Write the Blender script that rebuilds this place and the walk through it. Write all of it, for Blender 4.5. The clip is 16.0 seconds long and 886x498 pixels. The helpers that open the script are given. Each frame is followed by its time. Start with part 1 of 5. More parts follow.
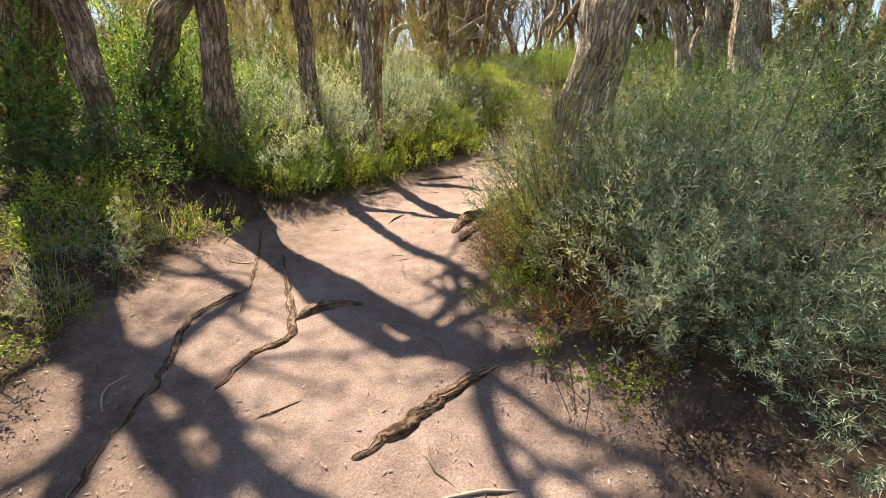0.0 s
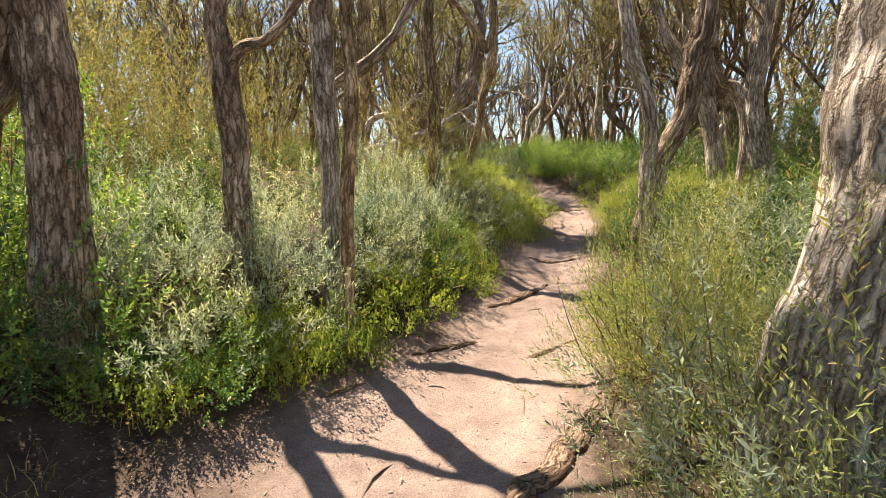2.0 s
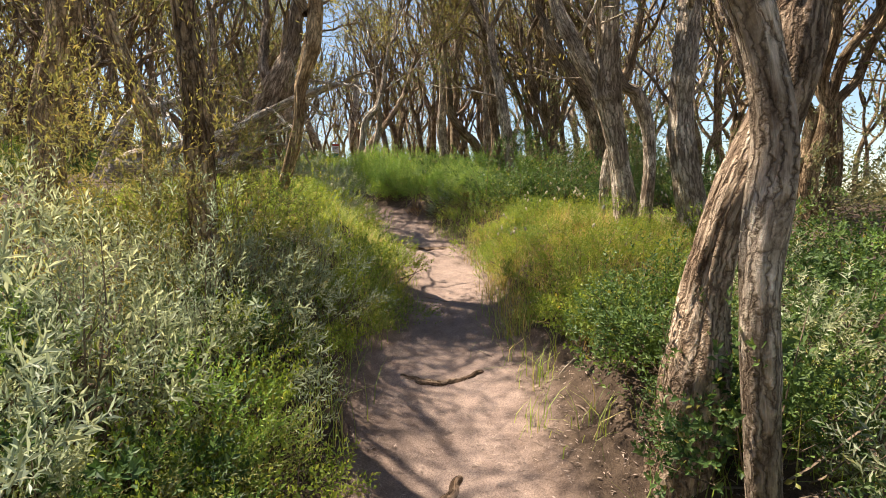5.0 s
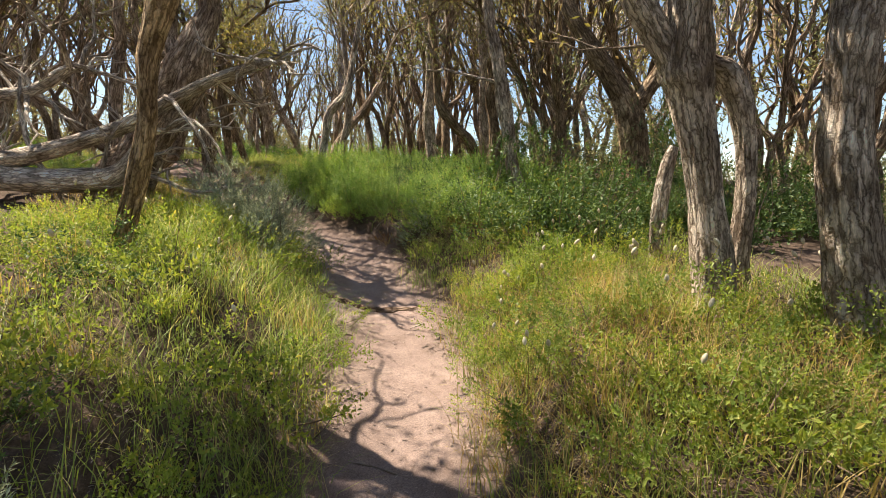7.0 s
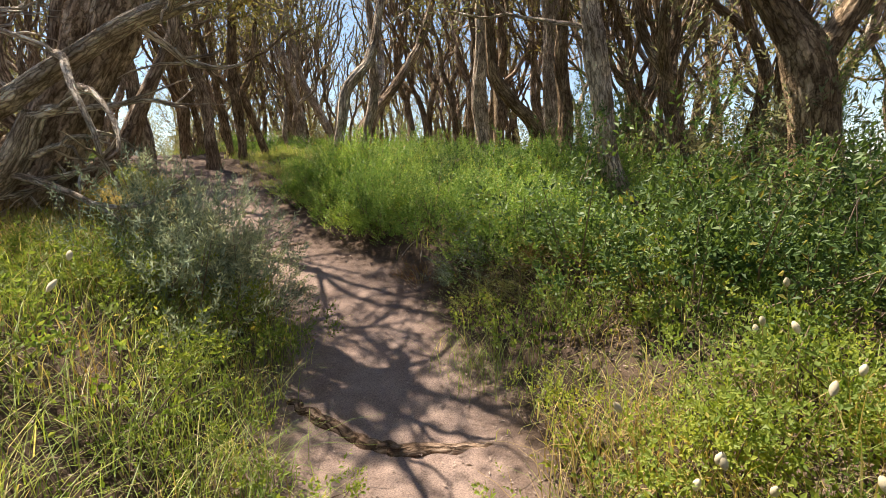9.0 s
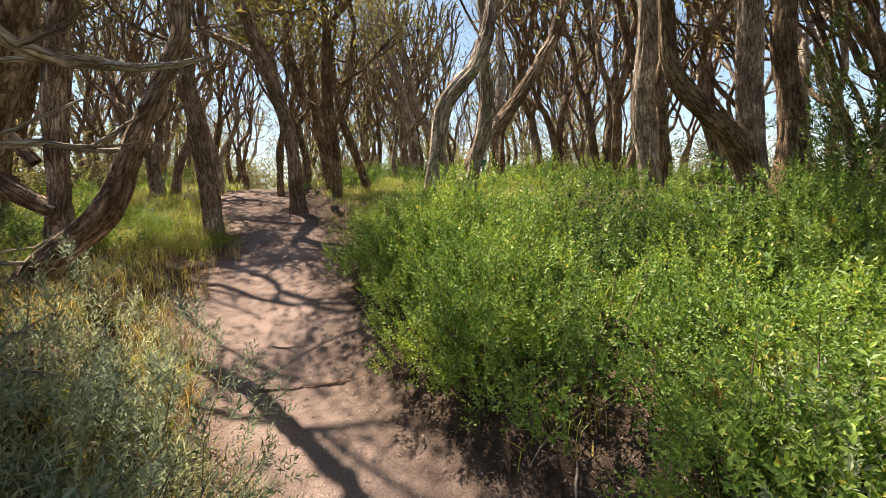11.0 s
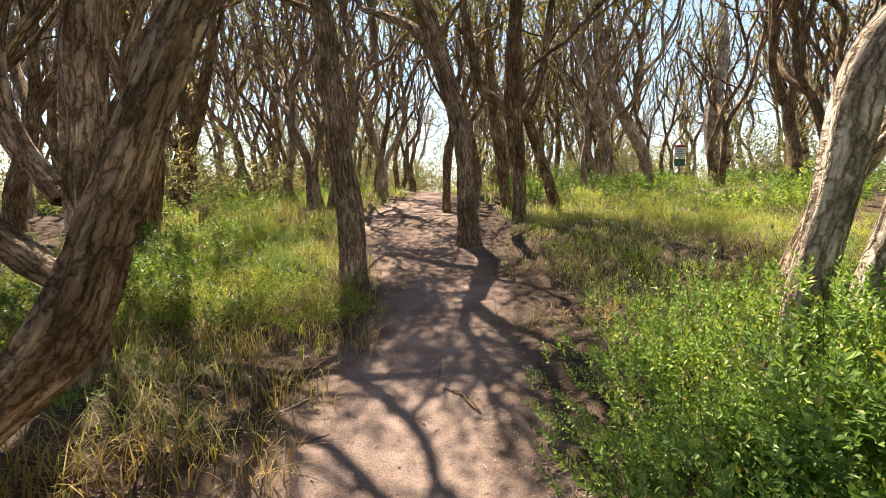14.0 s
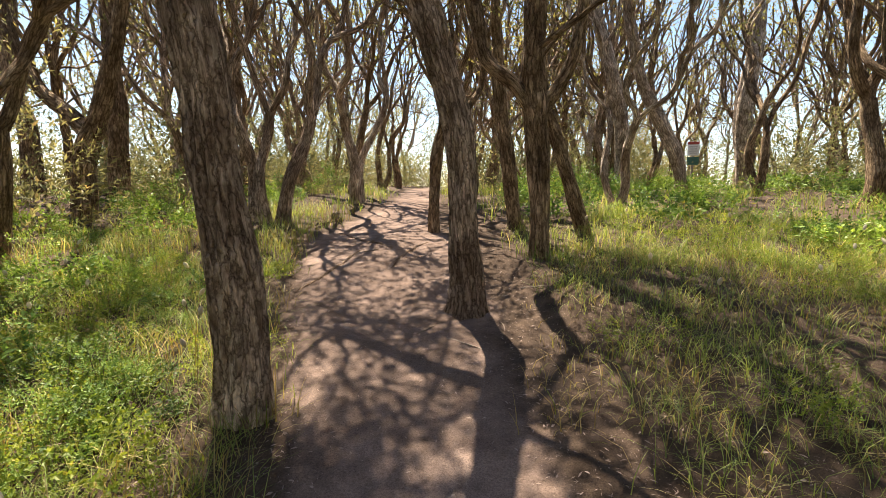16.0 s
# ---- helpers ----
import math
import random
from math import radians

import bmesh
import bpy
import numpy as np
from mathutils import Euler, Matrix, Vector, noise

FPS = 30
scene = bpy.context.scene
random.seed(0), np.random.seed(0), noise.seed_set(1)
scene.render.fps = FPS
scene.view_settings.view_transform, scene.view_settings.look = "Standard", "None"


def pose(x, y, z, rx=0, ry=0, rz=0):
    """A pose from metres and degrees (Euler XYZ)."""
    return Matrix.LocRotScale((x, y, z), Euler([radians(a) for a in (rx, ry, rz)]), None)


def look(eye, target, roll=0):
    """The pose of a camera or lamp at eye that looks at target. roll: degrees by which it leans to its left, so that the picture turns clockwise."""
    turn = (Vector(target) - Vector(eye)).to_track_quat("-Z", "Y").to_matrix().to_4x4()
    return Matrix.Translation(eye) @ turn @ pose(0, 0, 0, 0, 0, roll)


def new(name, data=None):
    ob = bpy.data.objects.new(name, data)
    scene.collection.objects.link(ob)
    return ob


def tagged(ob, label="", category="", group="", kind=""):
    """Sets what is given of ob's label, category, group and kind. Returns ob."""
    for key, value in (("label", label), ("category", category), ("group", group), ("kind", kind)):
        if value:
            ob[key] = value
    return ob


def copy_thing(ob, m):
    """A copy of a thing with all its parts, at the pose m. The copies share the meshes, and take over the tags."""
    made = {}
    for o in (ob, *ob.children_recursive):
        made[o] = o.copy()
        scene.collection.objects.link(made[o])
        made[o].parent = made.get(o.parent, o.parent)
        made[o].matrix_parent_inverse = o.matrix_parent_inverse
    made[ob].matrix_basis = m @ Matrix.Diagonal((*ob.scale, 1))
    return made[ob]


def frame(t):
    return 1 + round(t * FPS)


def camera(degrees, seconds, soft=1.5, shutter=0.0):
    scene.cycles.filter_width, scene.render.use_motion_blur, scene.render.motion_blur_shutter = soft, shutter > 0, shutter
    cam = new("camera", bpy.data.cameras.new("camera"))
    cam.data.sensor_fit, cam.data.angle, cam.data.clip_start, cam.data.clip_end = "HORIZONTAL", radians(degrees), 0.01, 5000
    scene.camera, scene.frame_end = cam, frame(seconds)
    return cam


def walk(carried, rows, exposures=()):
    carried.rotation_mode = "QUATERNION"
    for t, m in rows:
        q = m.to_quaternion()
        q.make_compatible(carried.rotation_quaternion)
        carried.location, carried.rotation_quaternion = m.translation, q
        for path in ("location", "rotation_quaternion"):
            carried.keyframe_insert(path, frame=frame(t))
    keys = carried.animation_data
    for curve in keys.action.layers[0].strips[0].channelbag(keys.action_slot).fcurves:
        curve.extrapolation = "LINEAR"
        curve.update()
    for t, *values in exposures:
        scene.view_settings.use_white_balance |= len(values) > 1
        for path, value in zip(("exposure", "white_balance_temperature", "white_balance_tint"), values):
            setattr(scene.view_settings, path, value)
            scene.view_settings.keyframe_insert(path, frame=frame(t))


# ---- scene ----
cam = camera(84.2, 16.0, 0.75)
# seconds, eye, point looked at, roll
ROWS = [
    (0, (0.04, 0.014, 1.536), (0.023, 1.944, 1.01), -0.2),
    (0.5, (-0.032, 0.595, 1.655), (-0.06, 2.549, 1.228), -0.1),
    (1, (-0.036, 1.14, 1.718), (-0.067, 3.116, 1.409), 0.1),
    (1.5, (-0.051, 1.56, 1.822), (-0.035, 3.547, 1.59), 0),
    (2, (-0.193, 1.99, 1.93), (-0.096, 3.976, 1.711), 0.1),
    (2.5, (-0.223, 2.363, 1.948), (-0.049, 4.344, 1.739), 0.2),
    (3, (-0.211, 2.799, 2.037), (0.088, 4.766, 1.834), 0.1),
    (3.5, (-0.248, 3.308, 2.052), (0.216, 5.243, 1.855), -0),
    (4, (-0.204, 3.698, 2.155), (0.374, 5.603, 1.962), -0.2),
    (4.5, (0.01, 4.215, 2.198), (0.704, 6.081, 2.014), -0.2),
    (4.7, (0.071, 4.414, 2.229), (0.825, 6.257, 2.046), -0.1),
    (6.8, (1.189, 6.518, 2.649), (1.975, 8.343, 2.42), 0),
    (7, (1.3, 6.703, 2.695), (2.066, 8.536, 2.463), 0),
    (7.5, (1.441, 7.162, 2.727), (2.179, 9.002, 2.464), 0),
    (8, (1.593, 7.635, 2.763), (2.267, 9.498, 2.491), -0.3),
    (8.2, (1.689, 7.865, 2.756), (2.338, 9.736, 2.475), -0.4),
    (10.3, (2.427, 10.357, 3.057), (2.784, 12.313, 2.839), -1.5),
    (10.5, (2.467, 10.573, 3.085), (2.75, 12.542, 2.878), -1.6),
    (11, (2.536, 11.14, 3.186), (2.64, 13.129, 3.001), -1.9),
    (11.5, (2.496, 11.681, 3.247), (2.415, 13.674, 3.101), -1.8),
    (12, (2.479, 12.107, 3.359), (2.169, 14.078, 3.219), -1.6),
    (12.5, (2.434, 12.507, 3.485), (1.967, 14.446, 3.332), -1.4),
    (13, (2.255, 12.831, 3.489), (1.733, 14.756, 3.343), -1.1),
    (13.5, (2.067, 13.09, 3.574), (1.519, 15.007, 3.417), -0.9),
    (14, (1.911, 13.46, 3.571), (1.382, 15.38, 3.387), -0.7),
    (14.5, (1.795, 13.89, 3.653), (1.306, 15.82, 3.454), -0.2),
    (15, (1.634, 14.387, 3.756), (1.159, 16.321, 3.569), -0.4),
    (15.5, (1.533, 14.945, 3.833), (1.051, 16.876, 3.633), -0.1),
    (16, (1.395, 15.514, 3.912), (0.91, 17.441, 3.686), 0.3),
]
walk(cam, [(t, look(eye, target, roll)) for t, eye, target, roll in ROWS],
     [(0.0, 1.45, 7450, 11), (2.5, 1.55, 7350, 11), (4.5, 1.28, 7200, 11), (8.0, 1.27, 7100, 12), (11.0, 1.3, 7250, 13), (13.0, 1.5, 7350, 12), (14.5, 1.72, 7400, 12), (16.0, 1.6, 7350, 12)])

# ---- world and sun ----
SUN_AZ, SUN_EL = radians(-34.0), radians(61.0)   # azimuth from +y towards +x
world = bpy.data.worlds.new("world")
scene.world = world
world.use_nodes = True
wt = world.node_tree
sky = wt.nodes.new("ShaderNodeTexSky")
sky.sky_type, sky.sun_disc = "NISHITA", False
sky.sun_elevation, sky.sun_rotation = SUN_EL, SUN_AZ
sky.dust_density, sky.ozone_density = 0.1, 2.5
wt.links.new(sky.outputs[0], wt.nodes["Background"].inputs[0])
wt.nodes["Background"].inputs[1].default_value = 0.083
sun_way = Vector((math.sin(SUN_AZ) * math.cos(SUN_EL), math.cos(SUN_AZ) * math.cos(SUN_EL), math.sin(SUN_EL)))
sun_data = bpy.data.lights.new("sun", "SUN")
sun_data.energy, sun_data.angle, sun_data.color = 5.0, radians(0.53), (1.0, 0.93, 0.82)
sun = new("sun", sun_data)
sun.matrix_world = look(sun_way * 60, (0, 0, 0))

# ---- materials ----
def nodes_of(name):
    m = bpy.data.materials.new(name)
    m.use_nodes = True
    return m, m.node_tree, m.node_tree.nodes["Principled BSDF"]


def noise_node(nt, scale, detail=6.0, rough=0.6, vector=None):
    n = nt.nodes.new("ShaderNodeTexNoise")
    n.inputs["Scale"].default_value, n.inputs["Detail"].default_value, n.inputs["Roughness"].default_value = scale, detail, rough
    if vector is not None:
        nt.links.new(vector, n.inputs["Vector"])
    return n


def ramp_node(nt, source, stops):
    r = nt.nodes.new("ShaderNodeValToRGB")
    while len(r.color_ramp.elements) < len(stops):
        r.color_ramp.elements.new(0.5)
    for e, (pos, col) in zip(r.color_ramp.elements, stops):
        e.position, e.color = pos, (*col, 1)
    nt.links.new(source, r.inputs[0])
    return r


def mix_node(nt, a, b, fac, blend="MIX"):
    m = nt.nodes.new("ShaderNodeMix")
    m.data_type, m.blend_type = "RGBA", blend
    for sock, v in ((m.inputs[6], a), (m.inputs[7], b), (m.inputs[0], fac)):
        if isinstance(v, bpy.types.NodeSocket):
            nt.links.new(v, sock)
        else:
            sock.default_value = (*v, 1) if isinstance(v, tuple) else v
    return m.outputs[2]


def bump_node(nt, bsdf, height, strength, distance):
    b = nt.nodes.new("ShaderNodeBump")
    b.inputs["Strength"].default_value, b.inputs["Distance"].default_value = strength, distance
    nt.links.new(height, b.inputs["Height"])
    nt.links.new(b.outputs[0], bsdf.inputs["Normal"])


def bark_material(name, dark, mid, light):
    """Stringy bark: streaks along the stem, lichen-grey patches."""
    m, nt, bsdf = nodes_of(name)
    uv = nt.nodes.new("ShaderNodeUVMap")
    mp = nt.nodes.new("ShaderNodeMapping")
    mp.inputs["Scale"].default_value = (60, 7, 1)
    nt.links.new(uv.outputs[0], mp.inputs[0])
    streak = noise_node(nt, 1.0, 8, 0.65, mp.outputs[0])
    streak.inputs["Distortion"].default_value = 0.7
    mp2 = nt.nodes.new("ShaderNodeMapping")
    mp2.inputs["Scale"].default_value = (150, 22.0, 1)
    nt.links.new(uv.outputs[0], mp2.inputs[0])
    fine = noise_node(nt, 1.0, 4, 0.6, mp2.outputs[0])
    geo = nt.nodes.new("ShaderNodeNewGeometry")
    patch = noise_node(nt, 3.2, 4, 0.6, geo.outputs["Position"])
    mp3 = nt.nodes.new("ShaderNodeMapping")
    mp3.inputs["Scale"].default_value = (34, 6.0, 1)
    nt.links.new(uv.outputs[0], mp3.inputs[0])
    wav = noise_node(nt, 26.0, 3, 0.6, geo.outputs["Position"])
    bend = nt.nodes.new("ShaderNodeVectorMath")
    bend.operation = "MULTIPLY_ADD"
    nt.links.new(wav.outputs["Color"], bend.inputs[0])
    bend.inputs[1].default_value = (1.5, 1.1, 0.0)
    nt.links.new(mp3.outputs[0], bend.inputs[2])
    crack = nt.nodes.new("ShaderNodeTexVoronoi")
    crack.feature, crack.inputs["Scale"].default_value = "DISTANCE_TO_EDGE", 1.0
    nt.links.new(bend.outputs[0], crack.inputs["Vector"])
    plate = nt.nodes.new("ShaderNodeTexVoronoi")
    plate.inputs["Scale"].default_value = 1.0
    nt.links.new(bend.outputs[0], plate.inputs["Vector"])
    shade = nt.nodes.new("ShaderNodeSeparateColor")
    nt.links.new(plate.outputs["Color"], shade.inputs[0])
    flake = ramp_node(nt, shade.outputs[0], [(0.0, (0.72, 0.68, 0.64)), (1.0, (1.22, 1.2, 1.18))])
    base = ramp_node(nt, streak.outputs[0], [(0.3, dark), (0.46, mid), (0.66, light)])
    groove = ramp_node(nt, crack.outputs[0], [(0.0, (0.22, 0.18, 0.15)), (0.06, (0.58, 0.54, 0.5)), (0.2, (1.1, 1.1, 1.1))])
    ridge = ramp_node(nt, crack.outputs[0], [(0.0, (0, 0, 0)), (0.22, (1, 1, 1))])
    worn = ramp_node(nt, patch.outputs[0], [(0.42, (0.66, 0.6, 0.55)), (0.6, (1.35, 1.32, 1.28))])
    col = mix_node(nt, base.outputs[0], worn.outputs[0], 1.0, "MULTIPLY")
    grain = ramp_node(nt, fine.outputs[0], [(0.35, (0.6, 0.58, 0.55)), (0.6, (1.1, 1.1, 1.1))])
    col = mix_node(nt, col, grain.outputs[0], 0.75, "MULTIPLY")
    col = mix_node(nt, col, groove.outputs[0], 0.85, "MULTIPLY")
    col = mix_node(nt, col, flake.outputs[0], 0.9, "MULTIPLY")
    nt.links.new(col, bsdf.inputs["Base Color"])
    bsdf.inputs["Roughness"].default_value = 0.9
    bsdf.inputs["Specular IOR Level"].default_value = 0.2
    add = nt.nodes.new("ShaderNodeMath")
    add.operation = "MULTIPLY_ADD"
    nt.links.new(fine.outputs[0], add.inputs[0])
    add.inputs[1].default_value = 0.35
    nt.links.new(streak.outputs[0], add.inputs[2])
    deep = nt.nodes.new("ShaderNodeMath")
    deep.operation = "MULTIPLY_ADD"
    nt.links.new(ridge.outputs[0], deep.inputs[0])
    deep.inputs[1].default_value = 0.6
    nt.links.new(add.outputs[0], deep.inputs[2])
    bump_node(nt, bsdf, deep.outputs[0], 1.0, 0.025)
    return m


def leaf_material(name, dark, light, odd, odd_share=0.06, gloss=0.45, through_light=0.45, tint=(1.0, 0.95, 0.55)):
    """Leaves: colour differs leaf by leaf and plant by plant; light shines through."""
    m, nt, bsdf = nodes_of(name)
    geo = nt.nodes.new("ShaderNodeNewGeometry")
    info = nt.nodes.new("ShaderNodeObjectInfo")
    base = ramp_node(nt, geo.outputs["Random Per Island"], [(0.0, dark), (1.0 - odd_share, light), (1.0 - odd_share * 0.5, odd)])
    plant = ramp_node(nt, info.outputs["Random"], [(0.0, (0.68, 0.75, 0.76)), (1.0, (1.22, 1.16, 1.0))])
    col = mix_node(nt, base.outputs[0], plant.outputs[0], 1.0, "MULTIPLY")
    patch = noise_node(nt, 2.3, 3, 0.5, geo.outputs["Position"])
    tone = ramp_node(nt, patch.outputs[0], [(0.35, (0.78, 0.84, 0.85)), (0.65, (1.18, 1.1, 0.95))])
    col = mix_node(nt, col, tone.outputs[0], 1.0, "MULTIPLY")
    nt.links.new(col, bsdf.inputs["Base Color"])
    bsdf.inputs["Roughness"].default_value = gloss
    bsdf.inputs["Specular IOR Level"].default_value = 0.28
    tr = nt.nodes.new("ShaderNodeBsdfTranslucent")
    warm = mix_node(nt, col, tint, 1.0, "MULTIPLY")
    gain = mix_node(nt, warm, (1.75, 1.75, 1.75), 1.0, "MULTIPLY")
    nt.links.new(gain, tr.inputs[0])
    mixer = nt.nodes.new("ShaderNodeMixShader")
    mixer.inputs[0].default_value = through_light
    nt.links.new(bsdf.outputs[0], mixer.inputs[1])
    nt.links.new(tr.outputs[0], mixer.inputs[2])
    nt.links.new(mixer.outputs[0], nt.nodes["Material Output"].inputs[0])
    return m


def plain_material(name, dark, light, scale=8.0, rough=0.85, bump=0.004):
    m, nt, bsdf = nodes_of(name)
    geo = nt.nodes.new("ShaderNodeNewGeometry")
    n1 = noise_node(nt, scale, 6, 0.65, geo.outputs["Position"])
    base = ramp_node(nt, n1.outputs[0], [(0.3, dark), (0.7, light)])
    per = ramp_node(nt, geo.outputs["Random Per Island"], [(0.0, (0.7, 0.7, 0.7)), (1.0, (1.2, 1.2, 1.2))])
    nt.links.new(mix_node(nt, base.outputs[0], per.outputs[0], 1.0, "MULTIPLY"), bsdf.inputs["Base Color"])
    bsdf.inputs["Roughness"].default_value = rough
    if bump:
        n2 = noise_node(nt, scale * 6, 4, 0.6, geo.outputs["Position"])
        bump_node(nt, bsdf, n2.outputs[0], 0.6, bump)
    return m


def ground_material():
    """Trodden pinkish sand on the path, dark leaf litter off it; the mask also paints shade on its left."""
    m, nt, bsdf = nodes_of("soil")
    geo = nt.nodes.new("ShaderNodeNewGeometry")
    at = nt.nodes.new("ShaderNodeAttribute")
    at.attribute_name = "trodden_and_shade"
    big = noise_node(nt, 1.1, 5, 0.6, geo.outputs["Position"])
    mid = noise_node(nt, 7.0, 6, 0.65, geo.outputs["Position"])
    fine = noise_node(nt, 120.0, 6, 0.85, geo.outputs["Position"])
    sand = ramp_node(nt, mid.outputs[0], [(0.3, (0.235, 0.172, 0.15)), (0.7, (0.36, 0.275, 0.24))])
    litter = ramp_node(nt, mid.outputs[0], [(0.3, (0.14, 0.1, 0.083)), (0.7, (0.3, 0.222, 0.187))])
    speck = ramp_node(nt, fine.outputs[0], [(0.36, (0.42, 0.38, 0.36)), (0.5, (1.0, 1.0, 1.0)), (0.64, (1.5, 1.45, 1.4))])
    wobble = nt.nodes.new("ShaderNodeMath")
    wobble.operation = "MULTIPLY_ADD"
    nt.links.new(big.outputs[0], wobble.inputs[0])
    wobble.inputs[1].default_value = 0.9
    nt.links.new(at.outputs["Fac"], wobble.inputs[2])
    share = ramp_node(nt, wobble.outputs[0], [(0.62, (0, 0, 0)), (1.0, (1, 1, 1))])
    humus = ramp_node(nt, mid.outputs[0], [(0.3, (0.045, 0.032, 0.024)), (0.7, (0.14, 0.1, 0.075))])
    deep = ramp_node(nt, wobble.outputs[0], [(0.2, (0, 0, 0)), (0.5, (1, 1, 1))])
    under = mix_node(nt, humus.outputs[0], litter.outputs[0], deep.outputs[0])
    col = mix_node(nt, under, sand.outputs[0], share.outputs[0])
    col = mix_node(nt, col, speck.outputs[0], 0.8, "MULTIPLY")
    tone = ramp_node(nt, big.outputs[0], [(0.35, (0.82, 0.8, 0.78)), (0.65, (1.08, 1.06, 1.04))])
    nt.links.new(mix_node(nt, col, tone.outputs[0], 1.0, "MULTIPLY"), bsdf.inputs["Base Color"])
    bsdf.inputs["Roughness"].default_value = 0.95
    bsdf.inputs["Specular IOR Level"].default_value = 0.15
    both = nt.nodes.new("ShaderNodeMath")
    both.operation = "MULTIPLY_ADD"
    nt.links.new(mid.outputs[0], both.inputs[0])
    both.inputs[1].default_value = 1.6
    nt.links.new(fine.outputs[0], both.inputs[2])
    bump_node(nt, bsdf, both.outputs[0], 0.7, 0.012)
    return m


BARK = {
    "brown": bark_material("brown_bark", (0.17, 0.125, 0.095), (0.47, 0.37, 0.29), (0.72, 0.62, 0.52)),
    "grey": bark_material("grey_bark", (0.27, 0.225, 0.19), (0.63, 0.56, 0.49), (0.87, 0.8, 0.72)),
    "ochre": bark_material("ochre_bark", (0.23, 0.165, 0.095), (0.6, 0.45, 0.28), (0.8, 0.64, 0.44)),
    "dark": bark_material("dark_bark", (0.11, 0.082, 0.055), (0.34, 0.26, 0.175), (0.56, 0.45, 0.33)),
    "dead": bark_material("bleached_wood", (0.5, 0.45, 0.39), (0.84, 0.78, 0.7), (0.95, 0.91, 0.85)),
}
LEAF = {
    "silver": leaf_material("silver_leaf", (0.12, 0.15, 0.095), (0.5, 0.54, 0.45), (0.36, 0.36, 0.2), 0.06, 0.5, 0.38, (1.0, 1.0, 0.85)),
    # blue-green felted leaf, its colour darkened for the shade around it
    "shaded_sage": leaf_material("shaded_sage_leaf", (0.05, 0.085, 0.05), (0.29, 0.36, 0.28), (0.58, 0.63, 0.56), 0.2, 0.5, 0.22, (1.0, 1.0, 0.8)),
    "broad": leaf_material("broad_leaf", (0.085, 0.17, 0.04), (0.31, 0.45, 0.13), (0.46, 0.42, 0.13), 0.06, 0.46, 0.28),
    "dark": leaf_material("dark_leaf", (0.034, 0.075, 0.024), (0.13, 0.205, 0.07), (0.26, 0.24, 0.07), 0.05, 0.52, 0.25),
    "fine": leaf_material("fine_leaf", (0.15, 0.18, 0.07), (0.4, 0.42, 0.2), (0.4, 0.3, 0.14), 0.1, 0.6, 0.36),
    "herb": leaf_material("herb_leaf", (0.13, 0.2, 0.04), (0.3, 0.355, 0.095), (0.38, 0.34, 0.1), 0.05, 0.5, 0.42),
    "russet": leaf_material("russet_leaf", (0.13, 0.062, 0.03), (0.27, 0.14, 0.06), (0.25, 0.22, 0.06), 0.15, 0.7, 0.25),
    "canopy": leaf_material("canopy_leaf", (0.12, 0.125, 0.045), (0.32, 0.3, 0.14), (0.34, 0.26, 0.12), 0.08, 0.6, 0.32, (1.0, 0.92, 0.65)),
    "hazel": leaf_material("hazel_leaf", (0.13, 0.135, 0.07), (0.3, 0.295, 0.17), (0.34, 0.27, 0.16), 0.1, 0.6, 0.38, (1.0, 0.95, 0.75)),
    "grass": leaf_material("grass_blade", (0.13, 0.205, 0.05), (0.36, 0.43, 0.15), (0.58, 0.5, 0.29), 0.16, 0.5, 0.38),
    "straw": leaf_material("straw_blade", (0.3, 0.21, 0.095), (0.56, 0.43, 0.22), (0.22, 0.26, 0.05), 0.14, 0.6, 0.35),
}
SOIL = ground_material()
WOOD_ROOT = bark_material("root_wood", (0.1, 0.07, 0.052), (0.29, 0.21, 0.16), (0.46, 0.36, 0.29))
TWIG = plain_material("twig_bark", (0.11, 0.075, 0.052), (0.25, 0.18, 0.13), 14)
PALE_TWIG = plain_material("pale_twig", (0.24, 0.18, 0.14), (0.45, 0.37, 0.3), 14)
FLAKE = plain_material("litter_flake", (0.22, 0.155, 0.125), (0.47, 0.36, 0.3), 40, 0.8, 0)
SEED = plain_material("seed_head", (0.5, 0.43, 0.29), (0.72, 0.64, 0.46), 60, 0.9, 0)
SIGN_WHITE = plain_material("white_sign_face", (0.7, 0.71, 0.72), (0.8, 0.8, 0.8), 20, 0.5, 0)
SIGN_RED = plain_material("red_sign_band", (0.4, 0.05, 0.035), (0.5, 0.07, 0.05), 20, 0.5, 0)
SIGN_GREEN = plain_material("green_sign_face", (0.03, 0.12, 0.1), (0.05, 0.17, 0.14), 20, 0.5, 0)
SIGN_INK = plain_material("dark_sign_print", (0.04, 0.04, 0.05), (0.06, 0.06, 0.07), 20, 0.6, 0)
POST_WOOD = plain_material("weathered_post", (0.16, 0.13, 0.1), (0.3, 0.26, 0.22), 18)

# ---- shape helpers ----
rng = np.random.default_rng(7)


